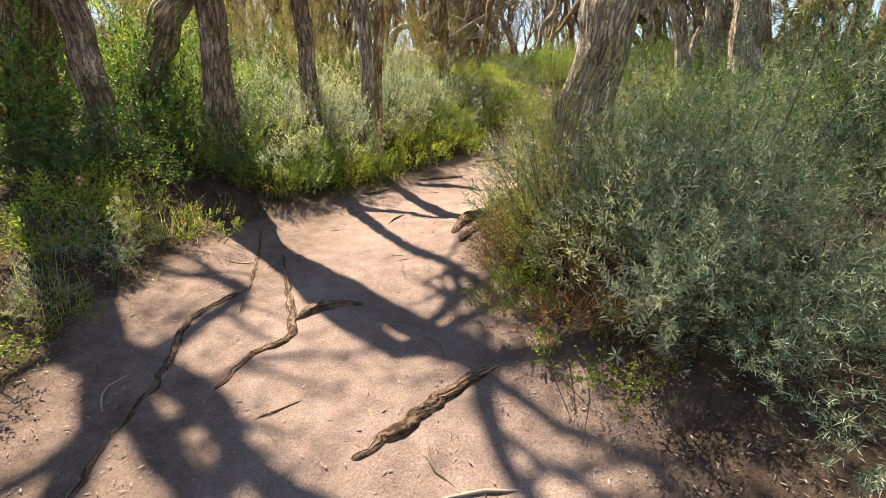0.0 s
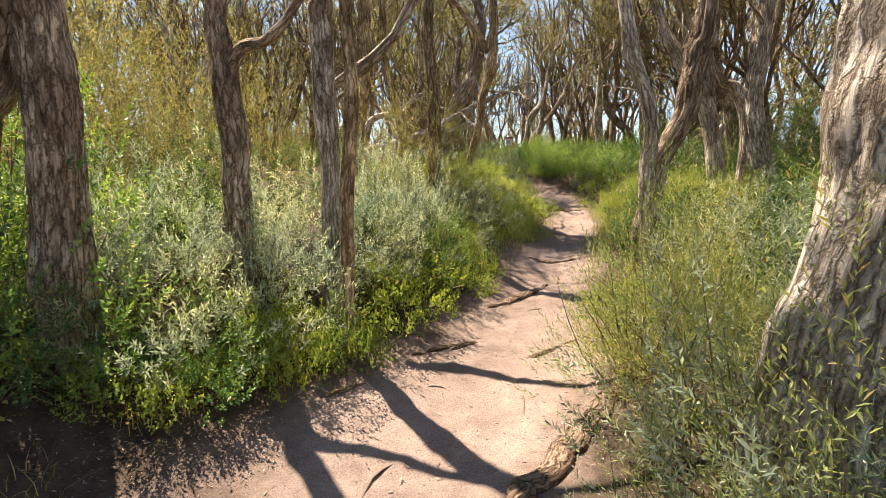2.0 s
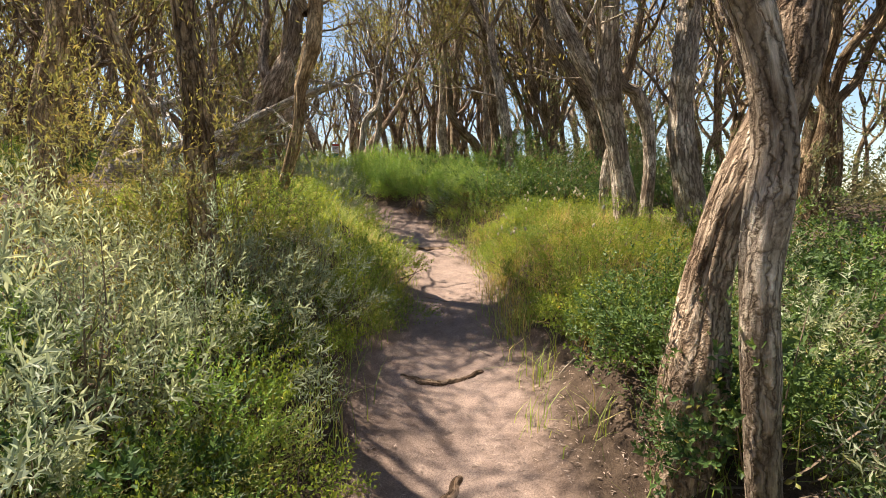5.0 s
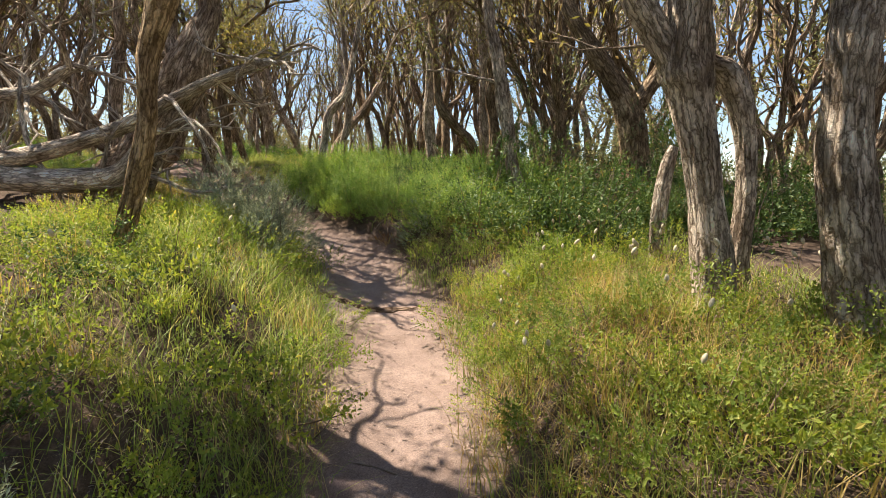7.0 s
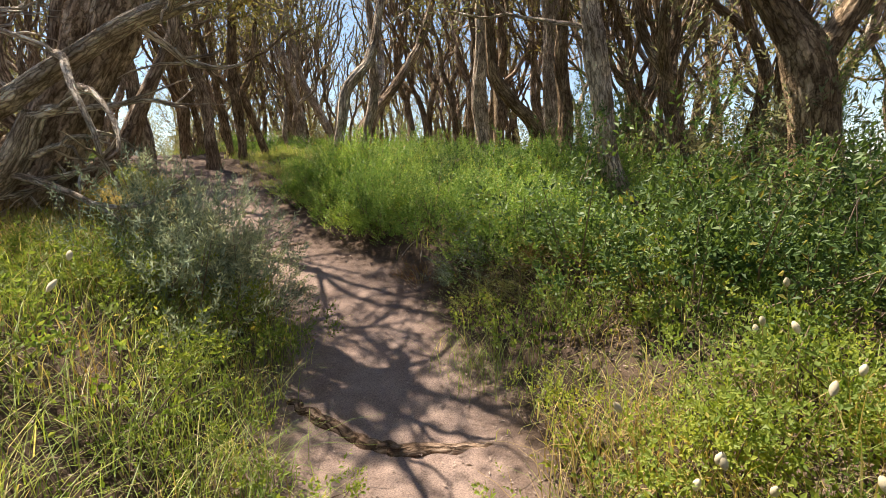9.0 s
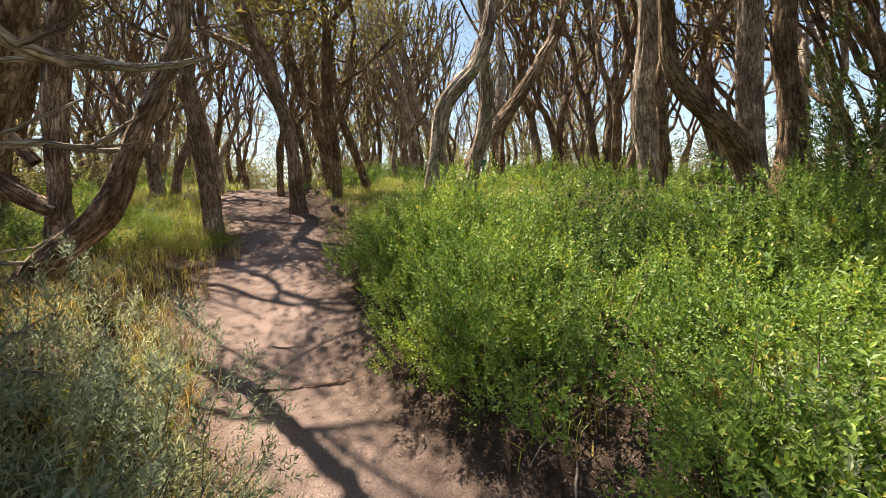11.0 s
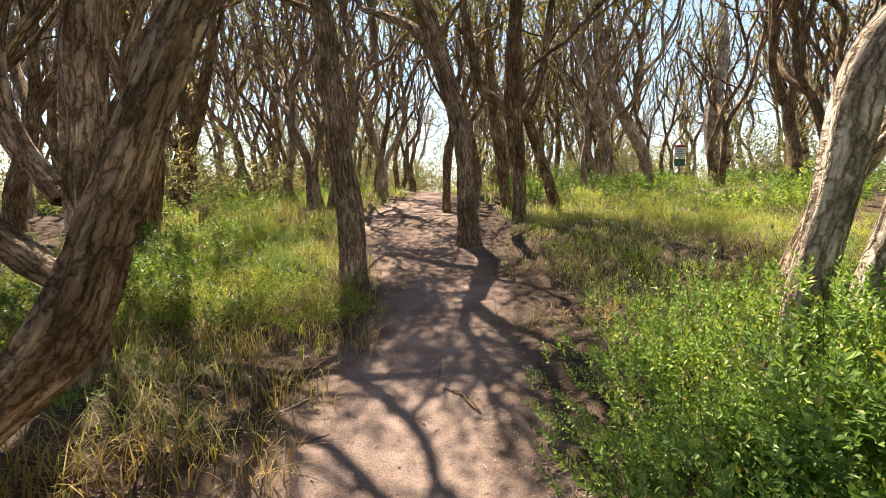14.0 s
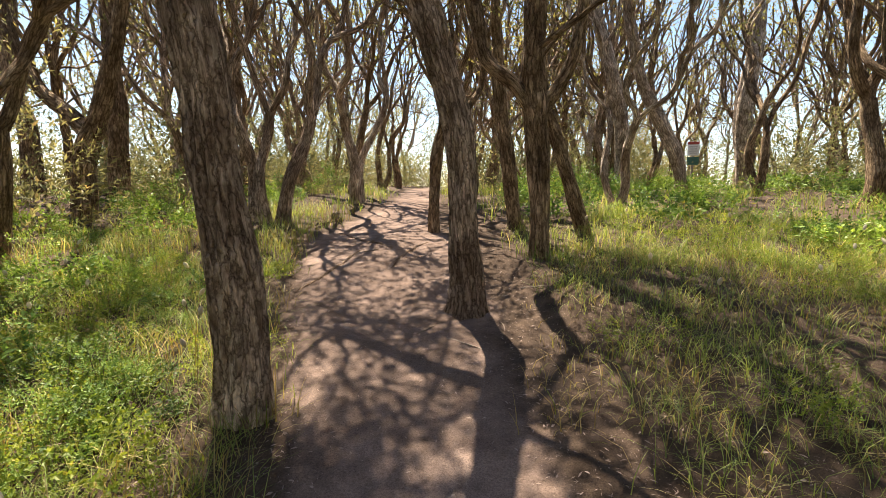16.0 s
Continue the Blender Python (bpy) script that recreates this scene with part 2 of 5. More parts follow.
def mesh_of(name, verts, quads, mat, smooth=False, uv=None):
    """One mesh from arrays; quads may be any (n, 3) or (n, 4) table."""
    verts, quads = np.asarray(verts, np.float32), np.asarray(quads, np.int32)
    me = bpy.data.meshes.new(name)
    n, k = quads.shape
    me.vertices.add(len(verts))
    me.vertices.foreach_set("co", verts.ravel())
    me.loops.add(n * k)
    me.loops.foreach_set("vertex_index", quads.ravel())
    me.polygons.add(n)
    me.polygons.foreach_set("loop_start", np.arange(0, n * k, k, dtype=np.int32))
    me.polygons.foreach_set("use_smooth", np.full(n, smooth))
    if uv is not None:
        layer = me.uv_layers.new(name="UVMap")
        layer.data.foreach_set("uv", np.asarray(uv, np.float32)[quads.ravel()].ravel())
    me.update(calc_edges=True)
    me.validate()
    me.materials.append(mat)
    return me


def part(name, me, parent=None, label=""):
    ob = new(name, me)
    ob.parent = parent
    return tagged(ob, label)


def thing(name, x, y, z, label, category, group="", kind=""):
    ob = new(name)
    ob.location = (x, y, z)
    return tagged(ob, label, category, group, kind)


class Bag:
    """Collects pieces of geometry for one mesh."""

    def __init__(self):
        self.v, self.q, self.u, self.n = [], [], [], 0

    def add(self, v, q, u=None):
        self.v.append(np.asarray(v, float))
        self.q.append(np.asarray(q, int) + self.n)
        self.u.append(np.zeros((len(v), 2)) if u is None else u)
        self.n += len(v)

    def mesh(self, name, mat, smooth=False, shift=(0, 0, 0)):
        return mesh_of(name, np.concatenate(self.v) - np.array(shift), np.concatenate(self.q), mat, smooth, np.concatenate(self.u))


def smooth01(s):
    s = np.clip(s, 0, 1)
    return s * s * (3 - 2 * s)


def resample(p, n):
    """A smooth line of n points through the given ones (any columns)."""
    p = np.asarray(p, float)
    if len(p) == 2:
        return p[0] + (p[1] - p[0]) * np.linspace(0, 1, n)[:, None]
    q = np.vstack([2 * p[0] - p[1], p, 2 * p[-1] - p[-2]])
    s = np.linspace(0, len(p) - 1 - 1e-6, n)
    i = s.astype(int)
    f = (s - i)[:, None]
    a, b, c, d = q[i], q[i + 1], q[i + 2], q[i + 3]
    return 0.5 * (2 * b + (c - a) * f + (2 * a - 5 * b + 4 * c - d) * f ** 2 + (3 * b - a - 3 * c + d) * f ** 3)


def tube(p, segs=8, rough=0.0, seed=0):
    """A stem along rows of x, y, z, radius; rough makes twisted flutes in it. Returns verts, quads, uv in metres."""
    p = np.asarray(p, float)
    c, r = p[:, :3], np.maximum(p[:, 3], 0.0008)
    n = len(c)
    tan = np.gradient(c, axis=0)
    tan /= np.linalg.norm(tan, axis=1)[:, None] + 1e-9
    a = np.zeros((n, 3))
    ref = np.array([1.0, 0.13, 0.07])
    for i in range(n):
        ref = ref - tan[i] * (ref @ tan[i])
        ref /= np.linalg.norm(ref) + 1e-9
        a[i] = ref
    b = np.cross(tan, a)
    th = np.linspace(0, 2 * np.pi, segs + 1)
    run = np.concatenate([[0], np.cumsum(np.linalg.norm(np.diff(c, axis=0), axis=1))])
    rad = np.repeat(r[:, None], segs + 1, 1)
    if rough:
        g = np.random.default_rng(seed + 11)
        ph = g.uniform(0, 6.28, 9)
        tw = g.uniform(-1.2, 1.2, 3)
        s = run[:, None]
        f = 0.55 * np.cos(3 * th + tw[0] * s * 1.5 + ph[0] + 0.6 * np.sin(s * 3 + ph[6])) + 0.5 * np.cos(5 * th + tw[1] * s * 2 + ph[1] + 0.9 * np.sin(s * 4.1 + ph[7]))
        f = f + 0.4 * np.cos(8 * th + tw[2] * s * 2 + ph[2] + 1.1 * np.sin(s * 6.3 + ph[8])) + 0.3 * np.cos(2 * th + ph[3] + s * 5)
        f = f + 0.3 * np.sin(s * 9 + ph[4] + np.sin(th + ph[5]) * 1.5)
        if segs >= 20:
            f = f + 0.42 * np.cos(13 * th + 1.4 * np.sin(s * 7 + ph[4]) + s * tw[0] * 4) + 0.3 * np.cos(9 * th - s * 17 + ph[2])
            rows_n = n // 4 + 3
            flake = g.normal(0, 1, (rows_n, segs))
            pos = np.linspace(0, rows_n - 1.001, n)
            lo = pos.astype(int)
            mixf = smooth01((pos - lo) * 1.6 - 0.3)[:, None]
            shift = flake[lo] * (1 - mixf) + flake[lo + 1] * mixf
            f = f + 0.55 * np.concatenate([shift, shift[:, :1]], 1)
        rad = rad * (1 + rough * f)
    v = c[:, None, :] + rad[:, :, None] * (np.cos(th)[None, :, None] * a[:, None, :] + np.sin(th)[None, :, None] * b[:, None, :])
    v[:, -1] = v[:, 0]
    u = np.stack([np.repeat(th[None, :], n, 0) / 6.283 * max(0.15, 6.283 * float(r.mean())), np.repeat(run[:, None], segs + 1, 1) + seed * 0.37], -1)
    i, j = np.meshgrid(np.arange(n - 1), np.arange(segs), indexing="ij")
    k = i * (segs + 1) + j
    q = np.stack([k, k + 1, k + segs + 2, k + segs + 1], -1).reshape(-1, 4)
    v, u = v.reshape(-1, 3), u.reshape(-1, 2)
    return v, q, u


def kites(base, axis, side, length, width, fold=0.18):
    """Many leaves: four corners each, lightly folded along the middle."""
    n = len(base)
    up = np.cross(axis, side)
    mid = base + axis * (length * 0.48)[:, None]
    v = np.stack([base, mid + side * (width * 0.5)[:, None] + up * (width * fold)[:, None], base + axis * length[:, None] - up * (length * 0.06)[:, None],
                  mid - side * (width * 0.5)[:, None] + up * (width * fold)[:, None]], 1).reshape(-1, 3)
    return v, np.arange(4 * n).reshape(n, 4)


def unit(v):
    return v / (np.linalg.norm(v, axis=-1, keepdims=True) + 1e-9)


# ---- the lie of the land ----
EDGE_Y = [-8, 0, 2.3, 3, 4, 4.7, 5.1, 5.6, 6.4, 8, 8.8, 10, 12, 12.7, 13.4, 14.7, 16, 17, 18.25, 20.4, 22.3, 25.2, 30, 40, 80]
EDGE_L = [-1.2, -1.75, -1.85, -1.75, -1.5, -1.2, -0.6, -0.1, 0.32, 1.1, 1.5, 1.85, 1.95, 1.75, 1.5, 0.85, 0.6, 0.45, -0.4, -1.45, -1.75, -2.2, -3.6, -6, -12]
RIGHT_Y = [-8, 0, 1.5, 2, 3, 3.4, 4.4, 5, 5.7, 6.2, 7, 8.4, 9.3, 10, 11, 12.3, 13.3, 14.3, 15.6, 17, 18.85, 20.5, 22.2, 25.9, 30, 40, 80]
RIGHT_X = [0.7, 0.65, 0.6, 0.4, 0.16, 0.15, 0.6, 1.0, 1.15, 1.2, 1.65, 2.15, 2.6, 2.8, 2.95, 2.85, 2.4, 2.03, 1.65, 1.44, 0.95, 0.3, -0.4, -1.3, -2.6, -5, -11]
RISE_Y = [-6, 0, 1, 2, 3.5, 5, 6, 7.5, 9, 11, 12.5, 14, 15.5, 17, 18.5, 20, 22, 26, 32, 45, 80, 400]
RISE_Z = [-0.7, 0.1, 0.28, 0.47, 0.72, 0.9, 1.04, 1.22, 1.42, 1.71, 2.0, 2.36, 2.62, 2.86, 3.1, 3.29, 3.48, 3.75, 4.0, 4.3, 4.6, 4.8]
BANK_Y = [-6, 0, 2, 5, 8, 10, 12, 13.5, 15, 17, 20, 40]
BANK_L = [0.3, 0.28, 0.3, 0.5, 0.55, 0.66, 0.52, 0.36, 0.24, 0.05, 0.08, 0.1]
BANK_R = [0.3, 0.28, 0.32, 0.42, 0.56, 0.55, 0.42, 0.32, 0.22, 0.06, 0.08, 0.1]


def off_path(x, y):
    """Metres outside the path's edges (minus inside it), and whether that is its left side."""
    l, r = np.interp(y, EDGE_Y, EDGE_L), np.interp(y, RIGHT_Y, RIGHT_X)
    return np.maximum(l - x, x - r), (x < (l + r) / 2)


def ripple(x, y):
    return 0.022 * np.sin(1.9 * x + 0.7 * y) * np.sin(1.3 * y - 0.6 * x) + 0.012 * np.sin(4.7 * x + 1.1) * np.sin(3.9 * y + 2.0 * x) + 0.006 * np.sin(9.1 * x - 3 * y) * np.sin(8.3 * y + 1)


def land(x, y):
    x, y = np.asarray(x, float), np.asarray(y, float)
    d, left = off_path(x, y)
    rise = np.where(left, np.interp(y, BANK_Y, BANK_L), np.interp(y, BANK_Y, BANK_R))
    # a smoothed profile along the walk
    z = sum(np.interp(y + o, RISE_Y, RISE_Z) * w for o, w in ((-0.5, 0.25), (0, 0.5), (0.5, 0.25)))
    near = np.exp(-(np.maximum(np.abs(x) - 8, 0) / 40) ** 2)
    hollow = 0.05 * smooth01(-d / 0.5) * (1 - smooth01((y - 14) / 3))
    return z * near + rise * smooth01((d + 0.12) / 1.15) * near + ripple(x, y) * (1 + 1.2 * smooth01(d)) - hollow


def ground_at(x, y):
    return float(land(x, y))


def spaced(lo, hi, step, far, grow=1.18):
    inner = np.arange(lo, hi + step, step)
    out, s, a, b = [], step, lo, hi
    low, high = [], []
    while s < far:
        s *= grow
        a, b = a - s, b + s
        low.append(a)
        high.append(b)
    return np.concatenate([low[::-1], inner, high])


gx, gy = spaced(-3.0, 4.6, 0.08, 90), spaced(-1.2, 22, 0.08, 90)
X, Y = np.meshgrid(gx, gy)
Z = land(X, Y)
g = np.random.default_rng(3)
D = off_path(X, Y)[0]
inner = (np.abs(X) < 6) & (Y < 25) & (Y > -2)
Z = Z + inner * g.normal(0, 0.0045, Z.shape) * (1 + smooth01(D / 0.4))
ny, nx = X.shape
i, j = np.meshgrid(np.arange(ny - 1), np.arange(nx - 1), indexing="ij")
k = i * nx + j
ground_mesh = mesh_of("ground", np.stack([X, Y, Z], -1).reshape(-1, 3), np.stack([k, k + 1, k + nx + 1, k + nx], -1).reshape(-1, 4), SOIL, True)
# browner litter left of x -0.45 and past y 14.5 doubles as shade
mask = ground_mesh.attributes.new("trodden_and_shade", "FLOAT", "POINT")
# left-edge strip at y 3 to 7.6 paints in shrub and tree shade
mask.data.foreach_set("value", (0.62 - 0.9 * smooth01((D + 0.3) / 0.62) - 0.4 * smooth01((Y - 14.5) / 3.5) - 0.4 * smooth01((-0.45 - X) / 0.7) * (Y < 5.2) - 0.4 * smooth01(1.1 - (X - np.interp(Y, EDGE_Y, EDGE_L)) / 0.7) * smooth01((Y - 3) / 1.5) * smooth01((7.6 - Y) / 1.0)).astype(np.float32).ravel())
tagged(new("ground", ground_mesh), "pinkish-brown sandy walking track through leaf litter", "ground", kind="structure")


# ---- trees ----
def wander(g, start, way, length, r0, r1, n=7, sway=0.16, lift=0.1):
    p, d = np.array(start, float), unit(np.array(way, float))
    rows, step = [(*p, r0)], length / (n - 1)
    for i in range(1, n):
        d = unit(d + g.normal(0, sway, 3) + np.array([0, 0, lift]))
        p = p + d * step
        rows.append((*p, r0 + (r1 - r0) * i / (n - 1)))
    return np.array(rows), d


def leaf_clump(g, bag, centre, spread, count, size):
    base = centre + g.normal(0, spread, (count, 3)) * np.array([1, 1, 0.6])
    axis = unit(g.normal(0, 1, (count, 3)) + np.array([0, 0, 0.25]))
    side = unit(np.cross(axis, g.normal(0, 1, (count, 3))))
    bag.add(*kites(base, axis, side, size * g.uniform(0.7, 1.4, count), size * g.uniform(0.25, 0.42, count)))


def boughs(g, wood, leaves, start, way, length, r, level, leafy, size, segs=6):
    """Forking, wandering branches that end in leafy twigs."""
    rows, d = wander(g, start, way, length, r, r * 0.66, 6 if level else 5, 0.17, 0.07)
    wood.add(*tube(rows, max(4, segs - (2 - level)), 0.1 if level > 1 else 0, int(g.integers(99))))
    tip = rows[-1, :3]
    if level == 0:
        for f in (0.5, 0.8, 1.0):
            at = rows[int(f * (len(rows) - 1)), :3]
            leaf_clump(g, leaves, at + np.array([0, 0, 0.05]), 0.17 + 0.05 * f, leafy, size)
        return
    for c in range(2 if g.random() < 0.55 else 3):
        turn = unit(np.cross(d, g.normal(0, 1, 3)))
        boughs(g, wood, leaves, tip, d + turn * g.uniform(0.35, 0.75) + np.array([0, 0, 0.12]), length * g.uniform(0.62, 0.9), r * 0.62, level - 1, leafy, size, segs)
    if g.random() < 0.6:
        at = rows[3, :3]
        turn = unit(np.cross(d, g.normal(0, 1, 3)))
        boughs(g, wood, leaves, at, d * 0.5 + turn, length * 0.6, r * 0.4, level - 1, leafy, size, segs)


tree_count = 0


def tree(label, style, stems, leafy=None, size=0.064, top=1.15):
    """A tree whose stems follow the given rows of x, y, z, radius, with forking boughs and a leafy crown above."""
    global tree_count
    tree_count += 1
    g = np.random.default_rng(100 + tree_count)
    first = np.array(stems[0], float)
    leafy = leafy or (15 if first[0, 1] < 11 else 21)
    shares = [int(1.35 * k) for k in (leafy if isinstance(leafy, tuple) else (leafy,) * len(stems))]
    low = first[0] - (first[1] - first[0]) / max(0.15, first[1, 2] - first[0, 2]) * max(0.0, first[0, 2] - ground_at(first[0, 0], first[0, 1])) * 0.6
    foot = np.array([low[0], low[1], ground_at(low[0], low[1])])
    root_ob = thing("tree", *foot, label, "tree", "trees of the coastal grove")
    wood, leaves = Bag(), Bag()
    for n, rows in enumerate(stems):
        rows, leafy = np.array(rows, float), shares[n]
        if n == 0:
            r = rows[0, 3]
            flare = [(*(foot - np.array([0, 0, 0.12])), r * 1.3), (*(foot + (rows[0, :3] - foot) * 0.35), r * 1.08)]
            rows = np.vstack([flare, rows]) if rows[0, 2] - foot[2] > 0.12 else np.vstack([flare[:1], rows])
        rise = rows[-1, :3] - rows[-2, :3]
        way = unit(unit(rise) + np.array([0, 0, 0.9 if n == 0 else 0.35]))
        need = max(0.5, (3.7 if first[0, 1] < 8 else 2.1) - 0.55 * (rows[-1, 2] - foot[2]))
        more, d = wander(g, rows[-1, :3] + way * 0.12, way, need * (1.0 if n == 0 else 0.8), rows[-1, 3] * 0.97, rows[-1, 3] * 0.66, 5, 0.06, 0.08)
        rows = np.vstack([rows, more])
        run = np.linalg.norm(np.diff(rows[:, :3], axis=0), axis=1).sum()
        segs = 38 if rows[0, 3] > 0.06 else 22
        line = resample(rows, int(max(24, run / 0.06)))
        s, ph = np.linspace(0, run, len(line)), g.uniform(0, 6.283, 6)
        ease = np.sin(np.clip(s / run, 0, 1) * np.pi)
        line[:, 0] += ease * line[:, 3] * (0.07 * np.sin(s * 4.3 + ph[0]) + 0.06 * np.sin(s * 9.1 + ph[1]))
        line[:, 1] += ease * line[:, 3] * (0.07 * np.sin(s * 3.9 + ph[2]) + 0.06 * np.sin(s * 8.3 + ph[3]))
        line[:, 3] *= 1 + 0.04 * np.sin(s * 6.1 + ph[4]) + 0.03 * np.sin(s * 13 + ph[5])
        bag = Bag()
        bag.add(*tube(line, segs, 0.1 if style == "brown" else 0.07, tree_count * 7 + n))
        part("trunk" if n == 0 else "limb", bag.mesh("trunk", BARK[style], True, foot), root_ob)
        tip, r = rows[-1, :3], rows[-1, 3]
        for c in range(3):
            turn = unit(np.cross(d, g.normal(0, 1, 3)))
            boughs(g, wood, leaves, tip - d * 0.03, d + turn * g.uniform(0.4, 0.95), top * g.uniform(0.8, 1.15), r * 0.72, 2, leafy, size)
        side_at = more[int(g.integers(0, 3)), :3]
        if first[0, 1] > 8:
            boughs(g, wood, leaves, side_at, unit(np.cross(d, g.normal(0, 1, 3))) + np.array([0, 0, 0.3]), top * 0.8, r * 0.4, 1, leafy, size)
    tagged(part("bough_mass", wood.mesh("bough_mass", BARK[style], True, foot), root_ob), kind="stuff")
    tagged(part("crown", leaves.mesh("crown", LEAF["canopy"], False, foot), root_ob), kind="stuff")
    return root_ob


def dead_tree(label, stems):
    global tree_count
    tree_count += 1
    g = np.random.default_rng(100 + tree_count)
    x, y = stems[0][0][:2]
    foot = np.array([x, y, ground_at(x, y)])
    ob = thing("dead_tree" if len(stems) > 1 else "dead_stump", *foot, label, "dead tree")
    for n, rows in enumerate(stems):
        rows = np.array(rows, float)
        if n == 0 or len(stems) > 1:
            rows = np.vstack([(*(foot + np.array([-0.25 * n, 0.1 * n, -0.1])), rows[0, 3] * 1.2), rows])
        bag = Bag()
        bag.add(*tube(resample(rows, 60), 18, 0.12, n + 40))
        part("trunk" if n == 0 else "limb", bag.mesh("dead_limb", BARK["dead"], True, foot), ob)
        if len(stems) > 1:
            twigs = Bag()
            for c in range(11):
                at = rows[int(g.integers(1, len(rows))), :3] + g.normal(0, 0.04, 3)
                line, d = wander(g, at, g.normal(0, 0.8, 3) + np.array([0.7, -0.3, 0.5]), g.uniform(0.6, 1.4), 0.03, 0.01, 9, 0.2, 0.02)
                twigs.add(*tube(line, 7, 0.06, c))
                for k in range(3):
                    fork, d = wander(g, line[int(g.integers(3, 8)), :3], d + g.normal(0, 0.7, 3), g.uniform(0.25, 0.6), 0.012, 0.003, 6, 0.25, 0.03)
                    twigs.add(*tube(fork, 4))
            tagged(part("twiggery", twigs.mesh("dead_twigs", BARK["dead"], True, foot), ob), kind="stuff")
    return ob


tree("thick dark-barked tree trunk among green shrubs", "dark", [[(-3.97, 4.72, 1.44, 0.265), (-3.80, 4.72, 2.06, 0.235), (-3.67, 4.72, 2.53, 0.224)]], 7, top=1.1)
tree("leaning brown tea-tree trunk among green shrubs", "brown", [[(-2.61, 3.90, 1.54, 0.100), (-2.63, 3.90, 1.81, 0.098), (-2.67, 3.90, 2.13, 0.104), (-2.73, 3.90, 2.35, 0.113)]], 9, top=1.1)
tree("slanting brown tea-tree trunk behind shrubs", "brown", [[(-2.58, 4.50, 1.73, 0.109), (-2.47, 4.50, 2.03, 0.117), (-2.33, 4.50, 2.30, 0.119), (-2.21, 4.50, 2.48, 0.118)]], 9, top=1.1)
tree("upright tree with flaking grey-brown bark beside the path", "brown", [[(-1.94, 4.45, 1.48, 0.124), (-1.92, 4.45, 1.96, 0.116), (-1.93, 4.45, 2.43, 0.108), (-1.95, 4.45, 2.79, 0.100)]], 7, top=1.1)
tree("brown tree with one crooked side limb", "brown", [[(-1.35, 5.19, 1.94, 0.078), (-1.36, 5.20, 2.28, 0.085), (-1.39, 5.20, 2.64, 0.076), (-1.43, 5.20, 2.98, 0.060)],
     [(-1.36, 5.19, 2.73, 0.045), (-1.28, 5.19, 2.83, 0.039), (-1.14, 5.18, 2.87, 0.033), (-1.02, 5.16, 2.97, 0.027)]], 8, top=1.1)
tree("grey tree with peeling bark and a pale broken limb", "grey", [[(-0.78, 5.30, 1.65, 0.060), (-0.78, 5.30, 2.11, 0.062), (-0.80, 5.30, 2.59, 0.068), (-0.82, 5.30, 3.05, 0.073)],
     [(-0.87, 5.91, 2.76, 0.027), (-0.67, 5.90, 2.87, 0.050), (-0.54, 5.89, 2.96, 0.046), (-0.40, 5.87, 3.10, 0.035)]], 9, top=1.1)
tree("slender ochre-brown tree beside a grey one", "ochre", [[(-0.64, 5.06, 1.58, 0.040), (-0.63, 5.06, 2.10, 0.042), (-0.60, 5.06, 2.54, 0.040), (-0.62, 5.06, 2.96, 0.038)]], 4, top=0.9)
tree("massive old tree with deeply furrowed grey-brown bark", "grey", [[(0.87, 3.15, 1.49, 0.164), (0.91, 3.15, 1.71, 0.152), (0.99, 3.15, 1.98, 0.149), (1.03, 3.15, 2.21, 0.169), (1.06, 3.15, 2.41, 0.193)],
     [(1.14, 3.15, 2.09, 0.081), (1.23, 3.15, 2.23, 0.071), (1.34, 3.15, 2.35, 0.062)]], 55, top=1.6)
tree("slender grey-brown tree bending over the path", "grey", [[(1.54, 5.59, 1.46, 0.043), (1.51, 5.60, 1.77, 0.049), (1.50, 5.61, 2.11, 0.053), (1.52, 5.60, 2.42, 0.054), (1.47, 5.62, 2.68, 0.051), (1.38, 5.65, 2.92, 0.055)]])
tree("tree with shaggy furrowed bark leaning away from the path", "brown", [[(1.68, 5.96, 1.65, 0.104), (1.73, 5.95, 1.97, 0.077), (1.79, 5.92, 2.30, 0.076), (1.93, 5.87, 2.62, 0.088), (1.96, 5.86, 2.89, 0.093), (2.00, 5.84, 3.08, 0.092)]])
tree("thick shaggy-barked tree in the scrub", "grey", [[(3.35, 5.85, 2.17, 0.151), (3.33, 5.85, 2.59, 0.160), (3.33, 5.85, 3.00, 0.147), (3.36, 5.85, 3.33, 0.146)]])
tree("thin crooked brown tree in green scrub", "ochre", [[(-0.46, 9.16, 2.18, 0.077), (-0.42, 9.15, 2.78, 0.064), (-0.53, 9.18, 3.22, 0.057), (-0.64, 9.21, 3.65, 0.050), (-0.68, 9.22, 4.25, 0.044)]])
tree("slim dark tree with leafy lower twigs", "dark", [[(0.00, 7.80, 2.13, 0.076), (-0.02, 7.81, 2.82, 0.070), (-0.05, 7.82, 3.31, 0.064), (-0.09, 7.83, 3.78, 0.064)]], 4, top=0.9)
tree("brown tree trunk standing in shaded scrub", "ochre", [[(-1.11, 9.18, 2.40, 0.107), (-1.06, 9.17, 3.01, 0.112), (-0.93, 9.14, 3.55, 0.105), (-0.94, 9.14, 4.20, 0.091)]])
tree("pale grey tree forking above head height", "grey", [[(4.05, 8.86, 2.13, 0.118), (3.99, 8.89, 2.55, 0.109), (3.93, 8.91, 2.97, 0.107), (3.83, 8.95, 3.34, 0.128)],
     [(3.85, 8.95, 3.27, 0.086), (3.71, 9.00, 3.53, 0.088), (3.55, 9.08, 3.82, 0.084)],
     [(3.87, 8.94, 3.27, 0.094), (3.88, 8.94, 3.57, 0.101), (3.84, 8.95, 3.82, 0.100)]], 6, top=0.8)
